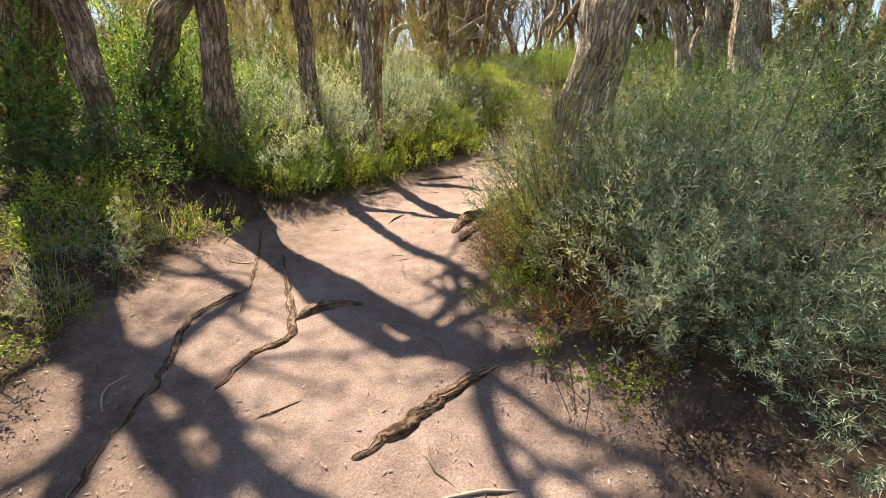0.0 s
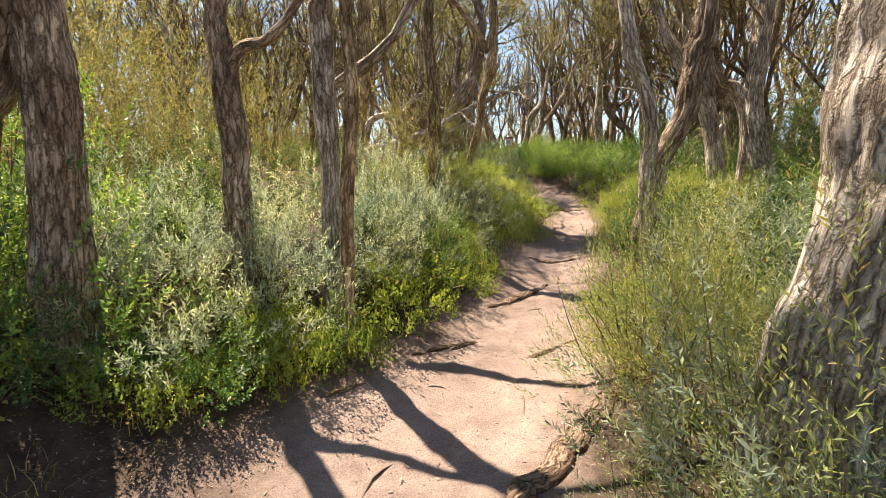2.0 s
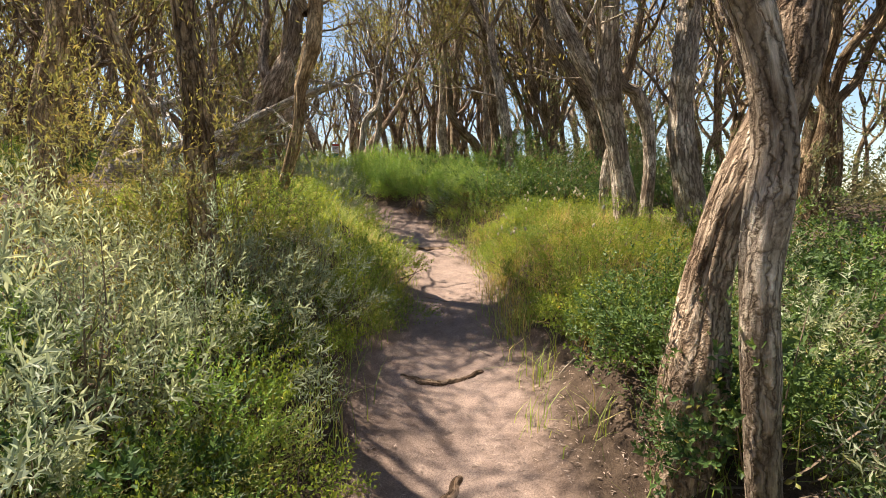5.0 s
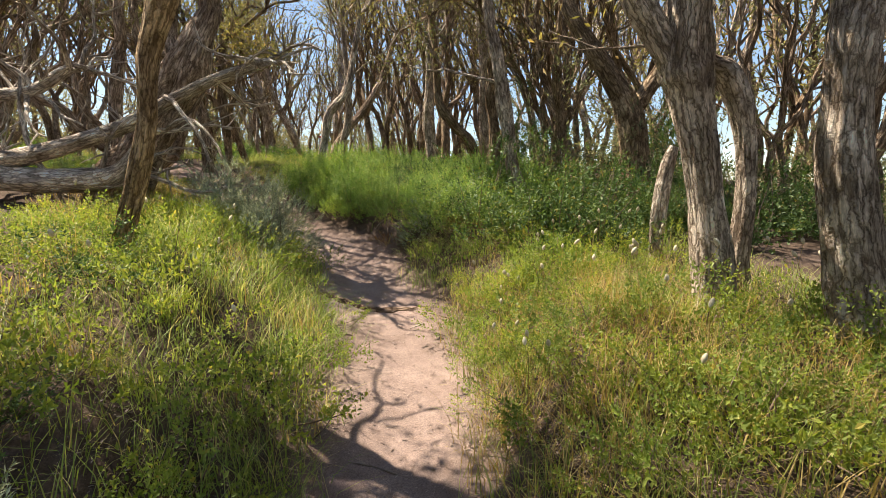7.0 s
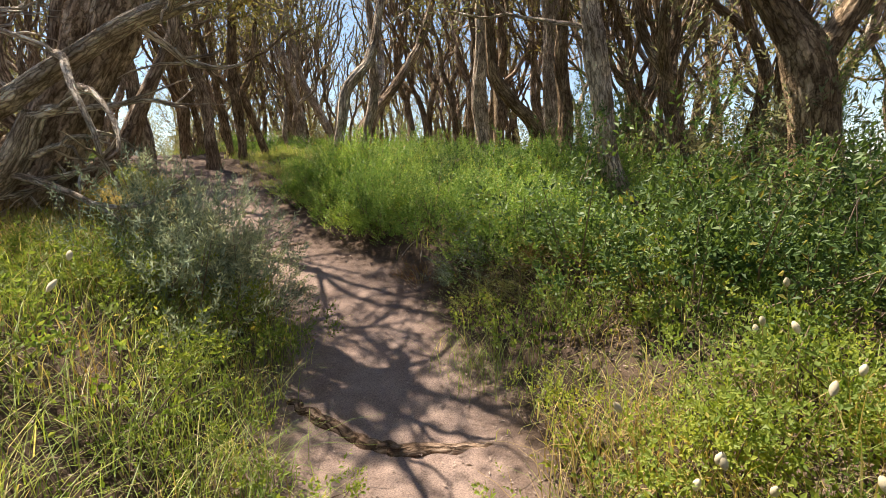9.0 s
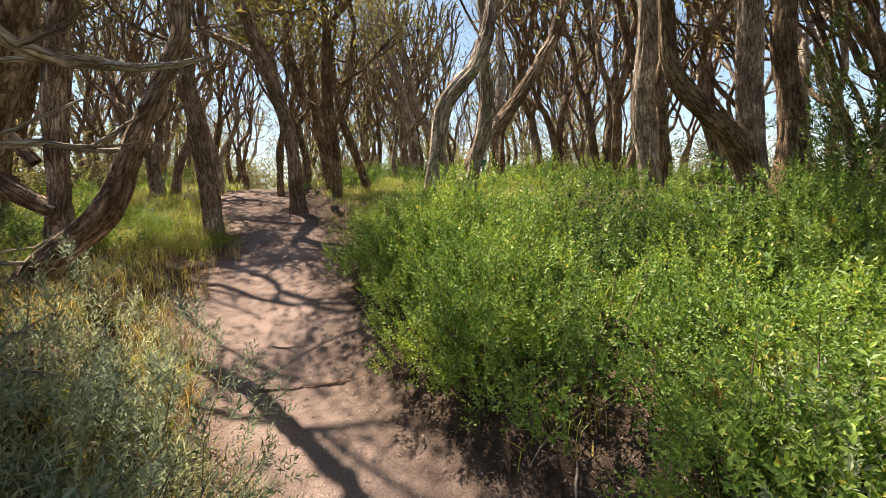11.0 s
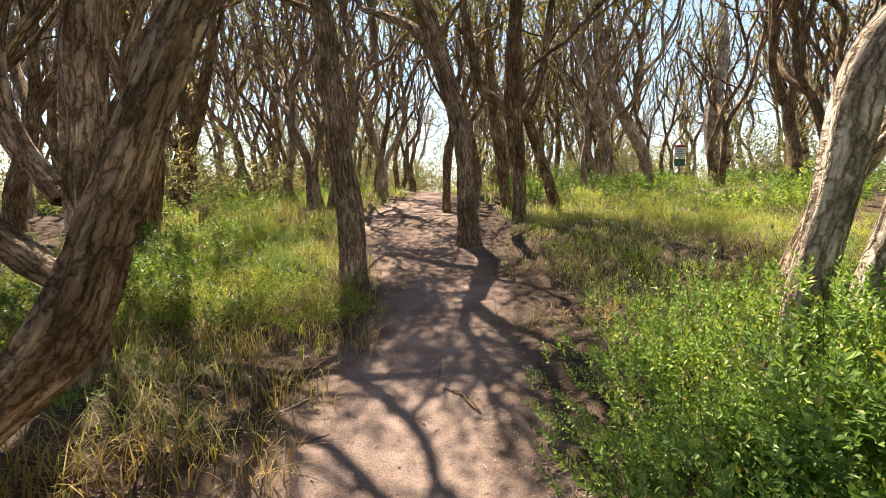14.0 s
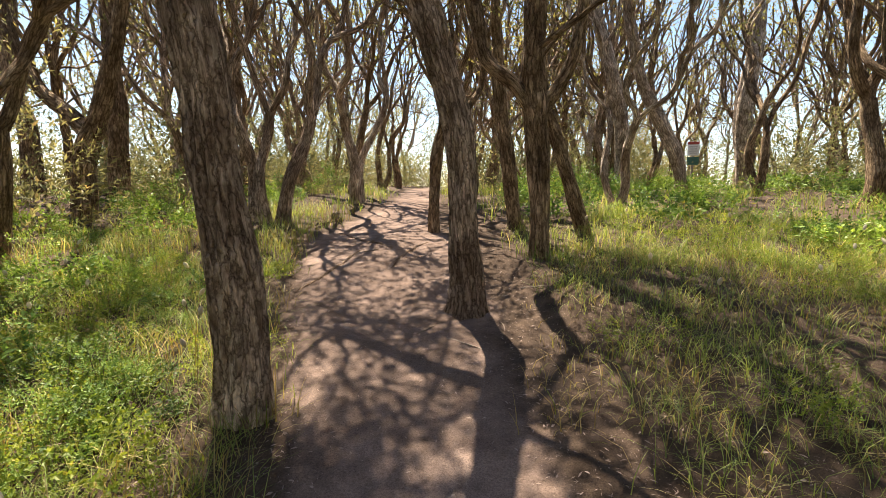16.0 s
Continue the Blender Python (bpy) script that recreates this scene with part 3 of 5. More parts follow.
tree("crooked slim grey tree in long grass", "grey", [[(4.55, 9.07, 2.22, 0.072), (4.57, 9.06, 2.65, 0.067), (4.53, 9.08, 3.16, 0.070), (4.41, 9.13, 3.49, 0.077), (4.28, 9.18, 3.57, 0.057)]], 4, top=0.9)
tree("stout pale tree with rough scaly bark", "grey", [[(4.23, 8.18, 2.23, 0.138), (4.14, 8.22, 2.72, 0.122), (4.11, 8.23, 3.14, 0.107), (4.10, 8.24, 3.46, 0.105), (4.12, 8.23, 3.62, 0.111)]], 10, top=1)
# second stem is an unseen limb, added so its crown shades the track
tree("slim ochre tree on a grassy bank", "ochre", [[(0.61, 10.31, 2.32, 0.060), (0.72, 10.27, 2.73, 0.060), (0.81, 10.23, 3.11, 0.055), (0.84, 10.21, 3.50, 0.061), (0.95, 10.17, 3.83, 0.084)],
     [(0.93, 10.2, 4.25, 0.06), (0.6, 10.5, 4.9, 0.05), (0.2, 10.8, 5.4, 0.045)]], (3, 90), 0.085, 1.0)
tree("straight grey tree rising from dark shrubs", "grey", [[(7.04, 17.32, 3.02, 0.17), (6.89, 17.38, 4.05, 0.15), (6.85, 17.41, 5.64, 0.155), (6.75, 17.45, 7.2, 0.14)]], 30, top=1.4)
tree("dark tree forking low into spreading limbs", "dark", [[(6.33, 11.96, 3.04, 0.178), (6.23, 12.00, 3.75, 0.183), (5.95, 12.12, 4.27, 0.129), (5.54, 12.29, 4.92, 0.097), (5.40, 12.35, 5.20, 0.082)],
     [(6.23, 12.00, 3.68, 0.138), (6.45, 11.91, 4.05, 0.106), (6.73, 11.79, 4.63, 0.083), (6.84, 11.75, 5.20, 0.074)]])
tree("thick leaning tree with coarse fibrous brown bark", "brown", [[(-0.02, 13.49, 2.68, 0.286), (0.26, 13.43, 3.10, 0.242), (0.54, 13.36, 3.55, 0.220), (0.80, 13.29, 4.05, 0.209), (1.07, 13.24, 4.67, 0.121)],
     [(0.77, 13.29, 4.00, 0.099), (0.66, 13.46, 4.50, 0.083), (0.71, 13.63, 5.01, 0.066)]], (2, 3), 0.07, 0.9)
tree("furrowed tree leaning strongly from a spreading base", "brown", [[(0.20, 14.41, 2.93, 0.101), (0.43, 14.48, 3.14, 0.092), (0.55, 14.51, 3.31, 0.083), (0.63, 14.54, 3.53, 0.070), (0.75, 14.57, 3.80, 0.065), (0.88, 14.61, 4.07, 0.056), (0.98, 14.64, 4.32, 0.056)]], 55, 0.075, 1.0)
tree("old multi-limbed tree with twisted grey-brown bark", "brown", [[(-0.29, 15.19, 3.14, 0.087), (-0.27, 15.20, 3.46, 0.076), (-0.25, 15.20, 3.82, 0.085), (-0.21, 15.21, 4.27, 0.086), (-0.15, 15.23, 4.70, 0.078)],
     [(-0.27, 15.12, 3.22, 0.060), (-0.47, 15.06, 3.37, 0.069), (-0.66, 15.01, 3.56, 0.067), (-0.81, 14.96, 3.79, 0.059), (-1.03, 14.90, 3.91, 0.054)],
     [(-0.47, 15.26, 3.61, 0.051), (-0.63, 15.22, 3.84, 0.046), (-0.70, 15.19, 4.06, 0.040), (-0.71, 15.19, 4.36, 0.033), (-0.64, 15.21, 4.63, 0.030)]], (36, 4, 18), 0.075, 1.3)
tree("straight tree with stringy grey-brown bark beside the path", "brown", [[(0.02, 17.33, 2.89, 0.127), (0.02, 17.33, 3.27, 0.107), (0.00, 17.32, 3.65, 0.102), (-0.05, 17.31, 4.05, 0.098), (-0.09, 17.30, 4.40, 0.096), (-0.12, 17.29, 4.69, 0.092)]], 20, 0.075, 1.4)
# the limb reaching left is added out of view to cast shade ahead
tree("tree with fibrous brown bark at the path's edge", "brown", [[(0.76, 18.72, 3.21, 0.125), (0.74, 18.72, 3.62, 0.093), (0.72, 18.71, 4.07, 0.092), (0.63, 18.69, 4.54, 0.090), (0.52, 18.66, 4.89, 0.099), (0.45, 18.65, 5.13, 0.104)],
     [(0.52, 18.68, 4.95, 0.06), (0.05, 19.1, 5.6, 0.05), (-0.8, 19.6, 6.1, 0.045)]], (12, 90), 0.085, 1.0)
tree("dark slim tree forking at head height", "dark", [[(1.17, 20.00, 3.33, 0.087), (1.16, 20.00, 3.83, 0.083), (1.12, 19.99, 4.32, 0.100), (1.09, 19.98, 4.67, 0.109)],
     [(1.10, 19.99, 4.59, 0.064), (0.91, 19.94, 4.86, 0.059), (0.67, 19.88, 5.07, 0.059), (0.60, 19.86, 5.37, 0.068), (0.55, 19.85, 5.56, 0.063)],
     [(1.10, 19.99, 4.59, 0.064), (1.27, 20.03, 4.81, 0.059), (1.41, 20.06, 5.10, 0.054), (1.48, 20.08, 5.56, 0.048)]], 34, top=1.4)
tree("thin dark tree beside the bending path", "dark", [[(-0.20, 21.39, 3.42, 0.070), (-0.20, 21.39, 3.93, 0.063), (-0.16, 21.41, 4.41, 0.069), (-0.09, 21.42, 4.81, 0.062), (-0.19, 21.40, 5.34, 0.048)]], 62, top=2.2)
tree("thin leaning dark tree in grass", "dark", [[(1.58, 21.40, 3.48, 0.085), (1.43, 21.36, 4.00, 0.078), (1.26, 21.32, 4.51, 0.077), (1.12, 21.29, 4.94, 0.064)]], 26, top=1.3)
tree("thin dark tree in the grove", "dark", [[(0.78, 21.49, 3.63, 0.082), (0.70, 21.47, 4.27, 0.088), (0.61, 21.45, 4.86, 0.074), (0.55, 21.44, 5.51, 0.066)]], 26, top=1.3)
tree("smooth pale grey tree leaning over green shrubs", "grey", [[(2.67, 15.36, 3.32, 0.060), (2.75, 15.38, 3.72, 0.065), (2.81, 15.40, 4.00, 0.068), (2.95, 15.43, 4.20, 0.070), (3.09, 15.46, 4.35, 0.061), (3.19, 15.49, 4.58, 0.061)]])
tree("pale grey tree trunk rising from green shrubs", "grey", [[(3.02, 15.70, 3.23, 0.069), (3.11, 15.72, 3.60, 0.061), (3.20, 15.74, 3.87, 0.064), (3.23, 15.75, 4.20, 0.057), (3.22, 15.75, 4.52, 0.050)]])
tree("slanting grey-brown tree behind paler trunks", "brown", [[(2.98, 16.27, 3.22, 0.073), (3.12, 16.30, 3.59, 0.069), (3.41, 16.37, 3.98, 0.068), (3.67, 16.44, 4.29, 0.064), (3.93, 16.50, 4.67, 0.067), (4.08, 16.54, 4.89, 0.063)]])
tree("pale scaly tree curving up out of green scrub", "grey", [[(5.29, 12.96, 2.47, 0.100), (5.09, 12.99, 2.87, 0.105), (4.99, 13.00, 3.25, 0.094), (4.93, 13.01, 3.65, 0.096), (4.85, 13.02, 4.09, 0.101)]])
tree("straight grey tree in green undergrowth", "grey", [[(5.20, 16.51, 2.78, 0.127), (5.15, 16.52, 3.49, 0.119), (5.08, 16.52, 4.23, 0.118), (5.11, 16.52, 4.95, 0.098), (5.11, 16.52, 5.30, 0.091)]], 34, top=1.5)
tree("dark tree curving outward from a shared base", "dark", [[(6.05, 15.90, 2.68, 0.126), (5.80, 15.91, 3.59, 0.118), (5.43, 15.93, 3.99, 0.095), (5.09, 15.95, 4.43, 0.083), (5.02, 15.95, 5.07, 0.071)]])
tree("dark tree rising beside a curved neighbour", "dark", [[(6.19, 16.00, 2.70, 0.129), (6.34, 15.99, 3.42, 0.127), (6.35, 15.99, 3.98, 0.114), (6.25, 16.00, 4.65, 0.101), (6.26, 16.00, 5.08, 0.095)]])
tree("dark tree with spreading low limbs in grass", "dark", [[(-5.22, 21.01, 3.39, 0.160), (-5.16, 21.02, 4.30, 0.150), (-4.93, 21.08, 4.92, 0.133), (-4.68, 21.15, 5.75, 0.100), (-4.52, 21.19, 6.48, 0.084)],
     [(-6.18, 22.02, 4.82, 0.138), (-6.51, 21.93, 5.18, 0.119), (-7.01, 21.81, 5.62, 0.091), (-7.29, 21.74, 6.40, 0.072)]], 42, top=1.6)
tree("dark tree in the shaded grove", "dark", [[(-11.27, 24.79, 3.96, 0.235), (-11.34, 24.77, 5.52, 0.204), (-11.58, 24.71, 6.44, 0.203), (-11.53, 24.72, 8.37, 0.199)]])
tree("dark upright tree in the shaded grove", "dark", [[(-7.46, 23.68, 4.02, 0.196), (-7.43, 23.68, 5.15, 0.182), (-7.44, 23.68, 6.25, 0.157), (-7.46, 23.68, 7.64, 0.144)]])
tree("thin grey leaning tree in the grove", "grey", [[(3.48, 25.65, 3.73, 0.118), (3.39, 25.62, 4.49, 0.117), (3.04, 25.54, 5.21, 0.126), (2.59, 25.42, 6.12, 0.104), (2.33, 25.36, 7.40, 0.092)]])
tree("grey tree near the edge of the grove", "grey", [[(5.89, 30.19, 4.36, 0.180), (5.80, 30.17, 6.33, 0.221), (6.00, 30.22, 7.74, 0.160), (5.99, 30.21, 8.85, 0.130)]])
tree("grey upright tree in green undergrowth", "grey", [[(2.57, 27.22, 3.90, 0.165), (2.51, 27.21, 5.33, 0.162), (2.21, 27.13, 6.65, 0.136), (1.80, 27.03, 8.06, 0.121)]])
dead_tree("pale bleached dead tree fallen across the grassy bank", [[(-1.39, 13.64, 2.94, 0.092), (-0.70, 13.35, 3.09, 0.091), (0.11, 13.02, 3.35, 0.079), (0.68, 12.77, 3.65, 0.066), (1.14, 12.58, 3.88, 0.054), (1.53, 12.42, 4.03, 0.030)],
     [(-1.39, 13.63, 2.84, 0.134), (-0.72, 13.35, 2.81, 0.134), (-0.04, 13.07, 2.84, 0.116), (0.25, 12.94, 3.00, 0.091), (0.44, 12.86, 3.32, 0.060)],
     [(-1.34, 13.93, 3.64, 0.070), (-0.74, 13.68, 3.82, 0.063), (-0.31, 13.50, 4.07, 0.044)]])
dead_tree("short weathered grey stump standing in grass", [[(4.59, 9.87, 2.06, 0.044), (4.61, 9.86, 2.55, 0.063), (4.65, 9.84, 2.88, 0.057), (4.70, 9.82, 3.07, 0.038)]])


def snake(g, start, way, length, r0, r1, n, bend):
    """A sinuous stem that swings from side to side as it climbs."""
    d = unit(np.array(way, float))
    one = unit(np.cross(d, g.normal(0, 1, 3)))
    two = np.cross(d, one)
    f = np.linspace(0, 1, n)
    ph, turns = g.uniform(0, 6.283, 2), g.uniform(0.5, 1.25, 2)
    swing = [np.sin(ph[k] + 6.283 * turns[k] * f) - math.sin(ph[k]) for k in (0, 1)]
    p = np.array(start, float) + d * (length * f)[:, None] + one * (bend * length * swing[0])[:, None] + two * (bend * 0.7 * length * swing[1])[:, None]
    p[:, 2] += 0.06 * length * f ** 2
    return np.column_stack([p, r0 + (r1 - r0) * f]), unit(p[-1] - p[-2])


def vase(g, ob, wood, leaves, style, start, way, length, r, depth, leafy, size, seed):
    """Stems that fork low and again and again, spreading upward to leafy tips."""
    n = 12 if depth > 2 else 7
    rows, d = snake(g, start, way, length, r, r * 0.78, n, 0.055)
    if depth >= 3:
        bag = Bag()
        bag.add(*tube(rows, 9, 0.08, seed + depth))
        part("limb", bag.mesh("grove_limb", BARK[style], True), ob)
    else:
        wood.add(*tube(rows, 6 if depth == 2 else 4))
    if depth == 0:
        for f in (0.55, 1.0):
            leaf_clump(g, leaves, rows[int(f * (n - 1)), :3] + np.array([0, 0, 0.05]), 0.2, leafy, size)
        return
    spin = g.uniform(0, 6.283)
    one = unit(np.cross(d, np.array([0.3, 0.9, 0.2])))
    two = np.cross(d, one)
    forks = 3 if g.random() < 0.3 else 2
    for c in range(forks):
        a = spin + 6.283 * c / forks + g.normal(0, 0.3)
        out = one * math.cos(a) + two * math.sin(a)
        vase(g, ob, wood, leaves, style, rows[-1, :3] - d * r * 0.4, d + out * g.uniform(0.18, 0.5) + np.array([0, 0, 0.22]), length * g.uniform(0.72, 1.02), r * g.uniform(0.62, 0.78), depth - 1, leafy, size, seed + c)
    if depth < 3 and g.random() < 0.5:
        at = rows[n // 2, :3]
        a = g.uniform(0, 6.283)
        vase(g, ob, wood, leaves, style, at, d * 0.6 + (one * math.cos(a) + two * math.sin(a)) * 0.8, length * 0.7, r * 0.45, depth - 1, leafy, size, seed + 7)


def grove_tree(seed, style, stems, height, depth=3, leafy=8):
    """A crooked grove tree at the origin that forks near the ground, to be copied."""
    g = np.random.default_rng(seed)
    ob = thing("tree", 0, 0, 0, "dark crooked multi-stemmed tree of the grove", "tree", "trees of the coastal grove")
    wood, leaves = Bag(), Bag()
    for s in range(stems):
        a = g.uniform(0, 6.283)
        way = np.array([math.cos(a), math.sin(a), 0]) * g.uniform(0.05, 0.34) * (1 if stems > 1 else 0.5) + np.array([0, 0, 1])
        r = g.uniform(0.07, 0.1) * (1.2 if stems == 1 else 0.85)
        rows, d = snake(g, (0.1 * s * math.cos(a), 0.1 * s * math.sin(a), -0.15), way, height * g.uniform(0.2, 0.34), r * 1.25, r * 0.9, 14, 0.045)
        rows[:3, 3] *= (1.4, 1.18, 1.06)
        bag = Bag()
        bag.add(*tube(rows, 11, 0.1, seed + s))
        part("trunk", bag.mesh("grove_trunk", BARK[style], True), ob)
        spin = g.uniform(0, 6.283)
        for c in range(2 if stems > 1 else 3):
            b = spin + c * (3.14 if stems > 1 else 2.1) + g.normal(0, 0.3)
            vase(g, ob, wood, leaves, style, rows[-1, :3] - d * 0.04, d + np.array([math.cos(b), math.sin(b), 0]) * g.uniform(0.25, 0.55), height * g.uniform(0.17, 0.24) * (1.0 if depth > 2 else 1.25), r * 0.72, depth, leafy, 0.085 if depth > 2 else 0.12, seed + s)
    tagged(part("bough_mass", wood.mesh("grove_boughs", BARK[style], True), ob), kind="stuff")
    tagged(part("crown", leaves.mesh("grove_crown", LEAF["canopy"]), ob), kind="stuff")
    return ob


KNOWN = [o.location.copy() for o in scene.objects if o.name.startswith(("tree", "dead"))]
WALKED = [Vector(r[1]) for r in ROWS]
grove = [grove_tree(500 + n, ("dark", "brown", "dark", "dark", "brown", "grey", "dark")[n], (2, 3, 1, 3, 2, 2, 4)[n], (6.2, 5.6, 6.4, 5.2, 6.6, 5.8, 5.4)[n]) for n in range(7)]


grove_far = [grove_tree(560 + n, ("dark", "brown", "dark", "grey", "dark")[n], (2, 3, 2, 1, 2)[n], (6.0, 5.5, 6.4, 5.8, 6.2)[n], 2, 9) for n in range(5)]


def sign_gap(x, y, wide):
    """The open lane through the trees towards the sign."""
    return 19 < y < 37.5 and abs(x - (1.0 + (y - 15.0) * 0.234)) < wide


def free_spot(x, y, gap, clear):
    if any((k.x - x) ** 2 + (k.y - y) ** 2 < gap * gap for k in KNOWN):
        return False
    if any((w.x - x) ** 2 + (w.y - y) ** 2 < clear * clear for w in WALKED):
        return False
    return off_path(x, y)[0] > 0.5 and not sign_gap(x, y, 0.9)


def plant_grove(count, x0, x1, y0, y1, gap, clear=2.2, seed=1, far=False):
    g = np.random.default_rng(seed)
    done = tries = 0
    while done < count and tries < count * 30:
        tries += 1
        x, y = g.uniform(x0, x1), g.uniform(y0, y1)
        if not free_spot(x, y, gap, clear):
            continue
        KNOWN.append(Vector((x, y, 0)))
        s = g.uniform(0.85, 1.2)
        pick = grove_far if far or y > 25 or abs(x) > 9 else grove
        copy_thing(pick[int(g.integers(len(pick)))], pose(x, y, ground_at(x, y), g.normal(0, 4), g.normal(0, 4), g.uniform(0, 360)) @ Matrix.Diagonal((s, s, s * g.uniform(0.95, 1.1), 1)))
        done += 1


plant_grove(14, -13, -6.0, -3, 12, 2.2, 3.0, 21, False)        # left of the first stretch
plant_grove(40, -14, -1.6, 15, 34, 1.7, 4.0, 22)        # ahead and left
plant_grove(22, -1.6, 4, 24, 38, 1.5, 4.5, 23)        # ahead
plant_grove(8, 4, 10, 26, 38, 2.4, 4.5, 123, True)
plant_grove(24, 6.0, 13, 12, 24, 1.6, 3.2, 24)          # right, thinner towards the open
plant_grove(6, 4.5, 11, 0, 8, 2.4, 3.0, 25)
plant_grove(7, 5.0, 10, 7.5, 12, 1.7, 3.0, 28)
plant_grove(16, 10, 19, 3, 26, 2.2, 5.0, 29, True)            # the open edge to the right
plant_grove(22, -16, 14, 36, 52, 2.2, 5.0, 26, True)          # closing the distance
plant_grove(8, -6, 6, -9, -3, 1.8, 3.0, 27, True)             # behind the start
for n, o in enumerate(grove + grove_far):                # the originals take their own places
    x, y = ((-9, 17), (-5.2, 26.5), (5.8, 24.2), (-6.6, 9.4), (2.6, 29.5), (9.2, 18.3), (-7.4, 4.8), (-11, 36), (10.5, 33), (3.5, -8), (-13, 24), (12.5, 29))[n]
    o.matrix_basis = pose(x, y, ground_at(x, y), 0, 0, 40 * n)


# ---- shrubs, herbs ----
def shoots_mesh(g, name, mat, count, radius, height, per, leaf, wide, shoot, up, tilt=0.9, hollow=0.45, floor=0.04):
    """A mound of leafy shoots, bunched into heads with gaps between them."""
    heads = max(6, int(count / 14))
    head_way = unit(g.normal(0, 1, (heads, 3)) * np.array([1, 1, 0.75]))
    head_way[:, 2] = np.abs(head_way[:, 2])
    head_rad = hollow + (1.12 - hollow) * g.random(heads) ** 0.7
    own = g.integers(0, heads, count)
    way = unit(head_way[own] + g.normal(0, 0.17, (count, 3)))
    way[:, 2] = np.abs(way[:, 2])
    rad = head_rad[own] * (1 - 0.3 * g.random(count) ** 2)
    pos = way * rad[:, None] * np.array([radius, radius, height])
    pos[:, 2] = np.maximum(pos[:, 2], floor * g.random(count) * 4)
    ax = unit(way * np.array([1, 1, 0.6]) + np.array([0, 0, up]) + g.normal(0, 0.3, (count, 3)))
    f = np.tile(np.linspace(0.08, 1.0, per), count)
    rep = lambda a: np.repeat(a, per, 0)
    size = rep(g.uniform(0.75, 1.25, count))
    axis, base = rep(ax), rep(pos) + rep(ax) * (f * shoot * size)[:, None]
    s1 = unit(np.cross(axis, rep(g.normal(0, 1, (count, 3)))))
    s2 = np.cross(axis, s1)
    ang = np.tile(np.arange(per) * 2.4, count) + g.normal(0, 0.25, count * per)
    out = s1 * np.cos(ang)[:, None] + s2 * np.sin(ang)[:, None]
    lean = tilt * (1.15 - 0.75 * f)
    leaf_ax = unit(axis * (1 - 0.35 * lean)[:, None] + out * lean[:, None] + g.normal(0, 0.12, (count * per, 3)))
    side = unit(np.cross(axis, out))
    ln = leaf * size * (1.1 - 0.55 * f ** 3) * g.uniform(0.8, 1.2, count * per)
    v, q = kites(base, leaf_ax, side, ln, ln * wide)
    # larger old leaves deep inside close the plant
    n = 150
    deep = unit(g.normal(0, 1, (n, 3)))
    deep[:, 2] = np.abs(deep[:, 2])
    at = deep * (g.uniform(0.1, 0.66, n))[:, None] * np.array([radius, radius, height])
    a2 = unit(deep + g.normal(0, 0.5, (n, 3)))
    v2, q2 = kites(at, a2, unit(np.cross(a2, g.normal(0, 1, (n, 3)))), g.uniform(1.0, 1.4, n) * leaf, g.uniform(0.9, 1.3, n) * leaf * (wide + 0.15))
    v, q = np.vstack([v, v2]), np.vstack([q, q2 + len(v)])
    return mesh_of(name, v, q, mat), pos, ax


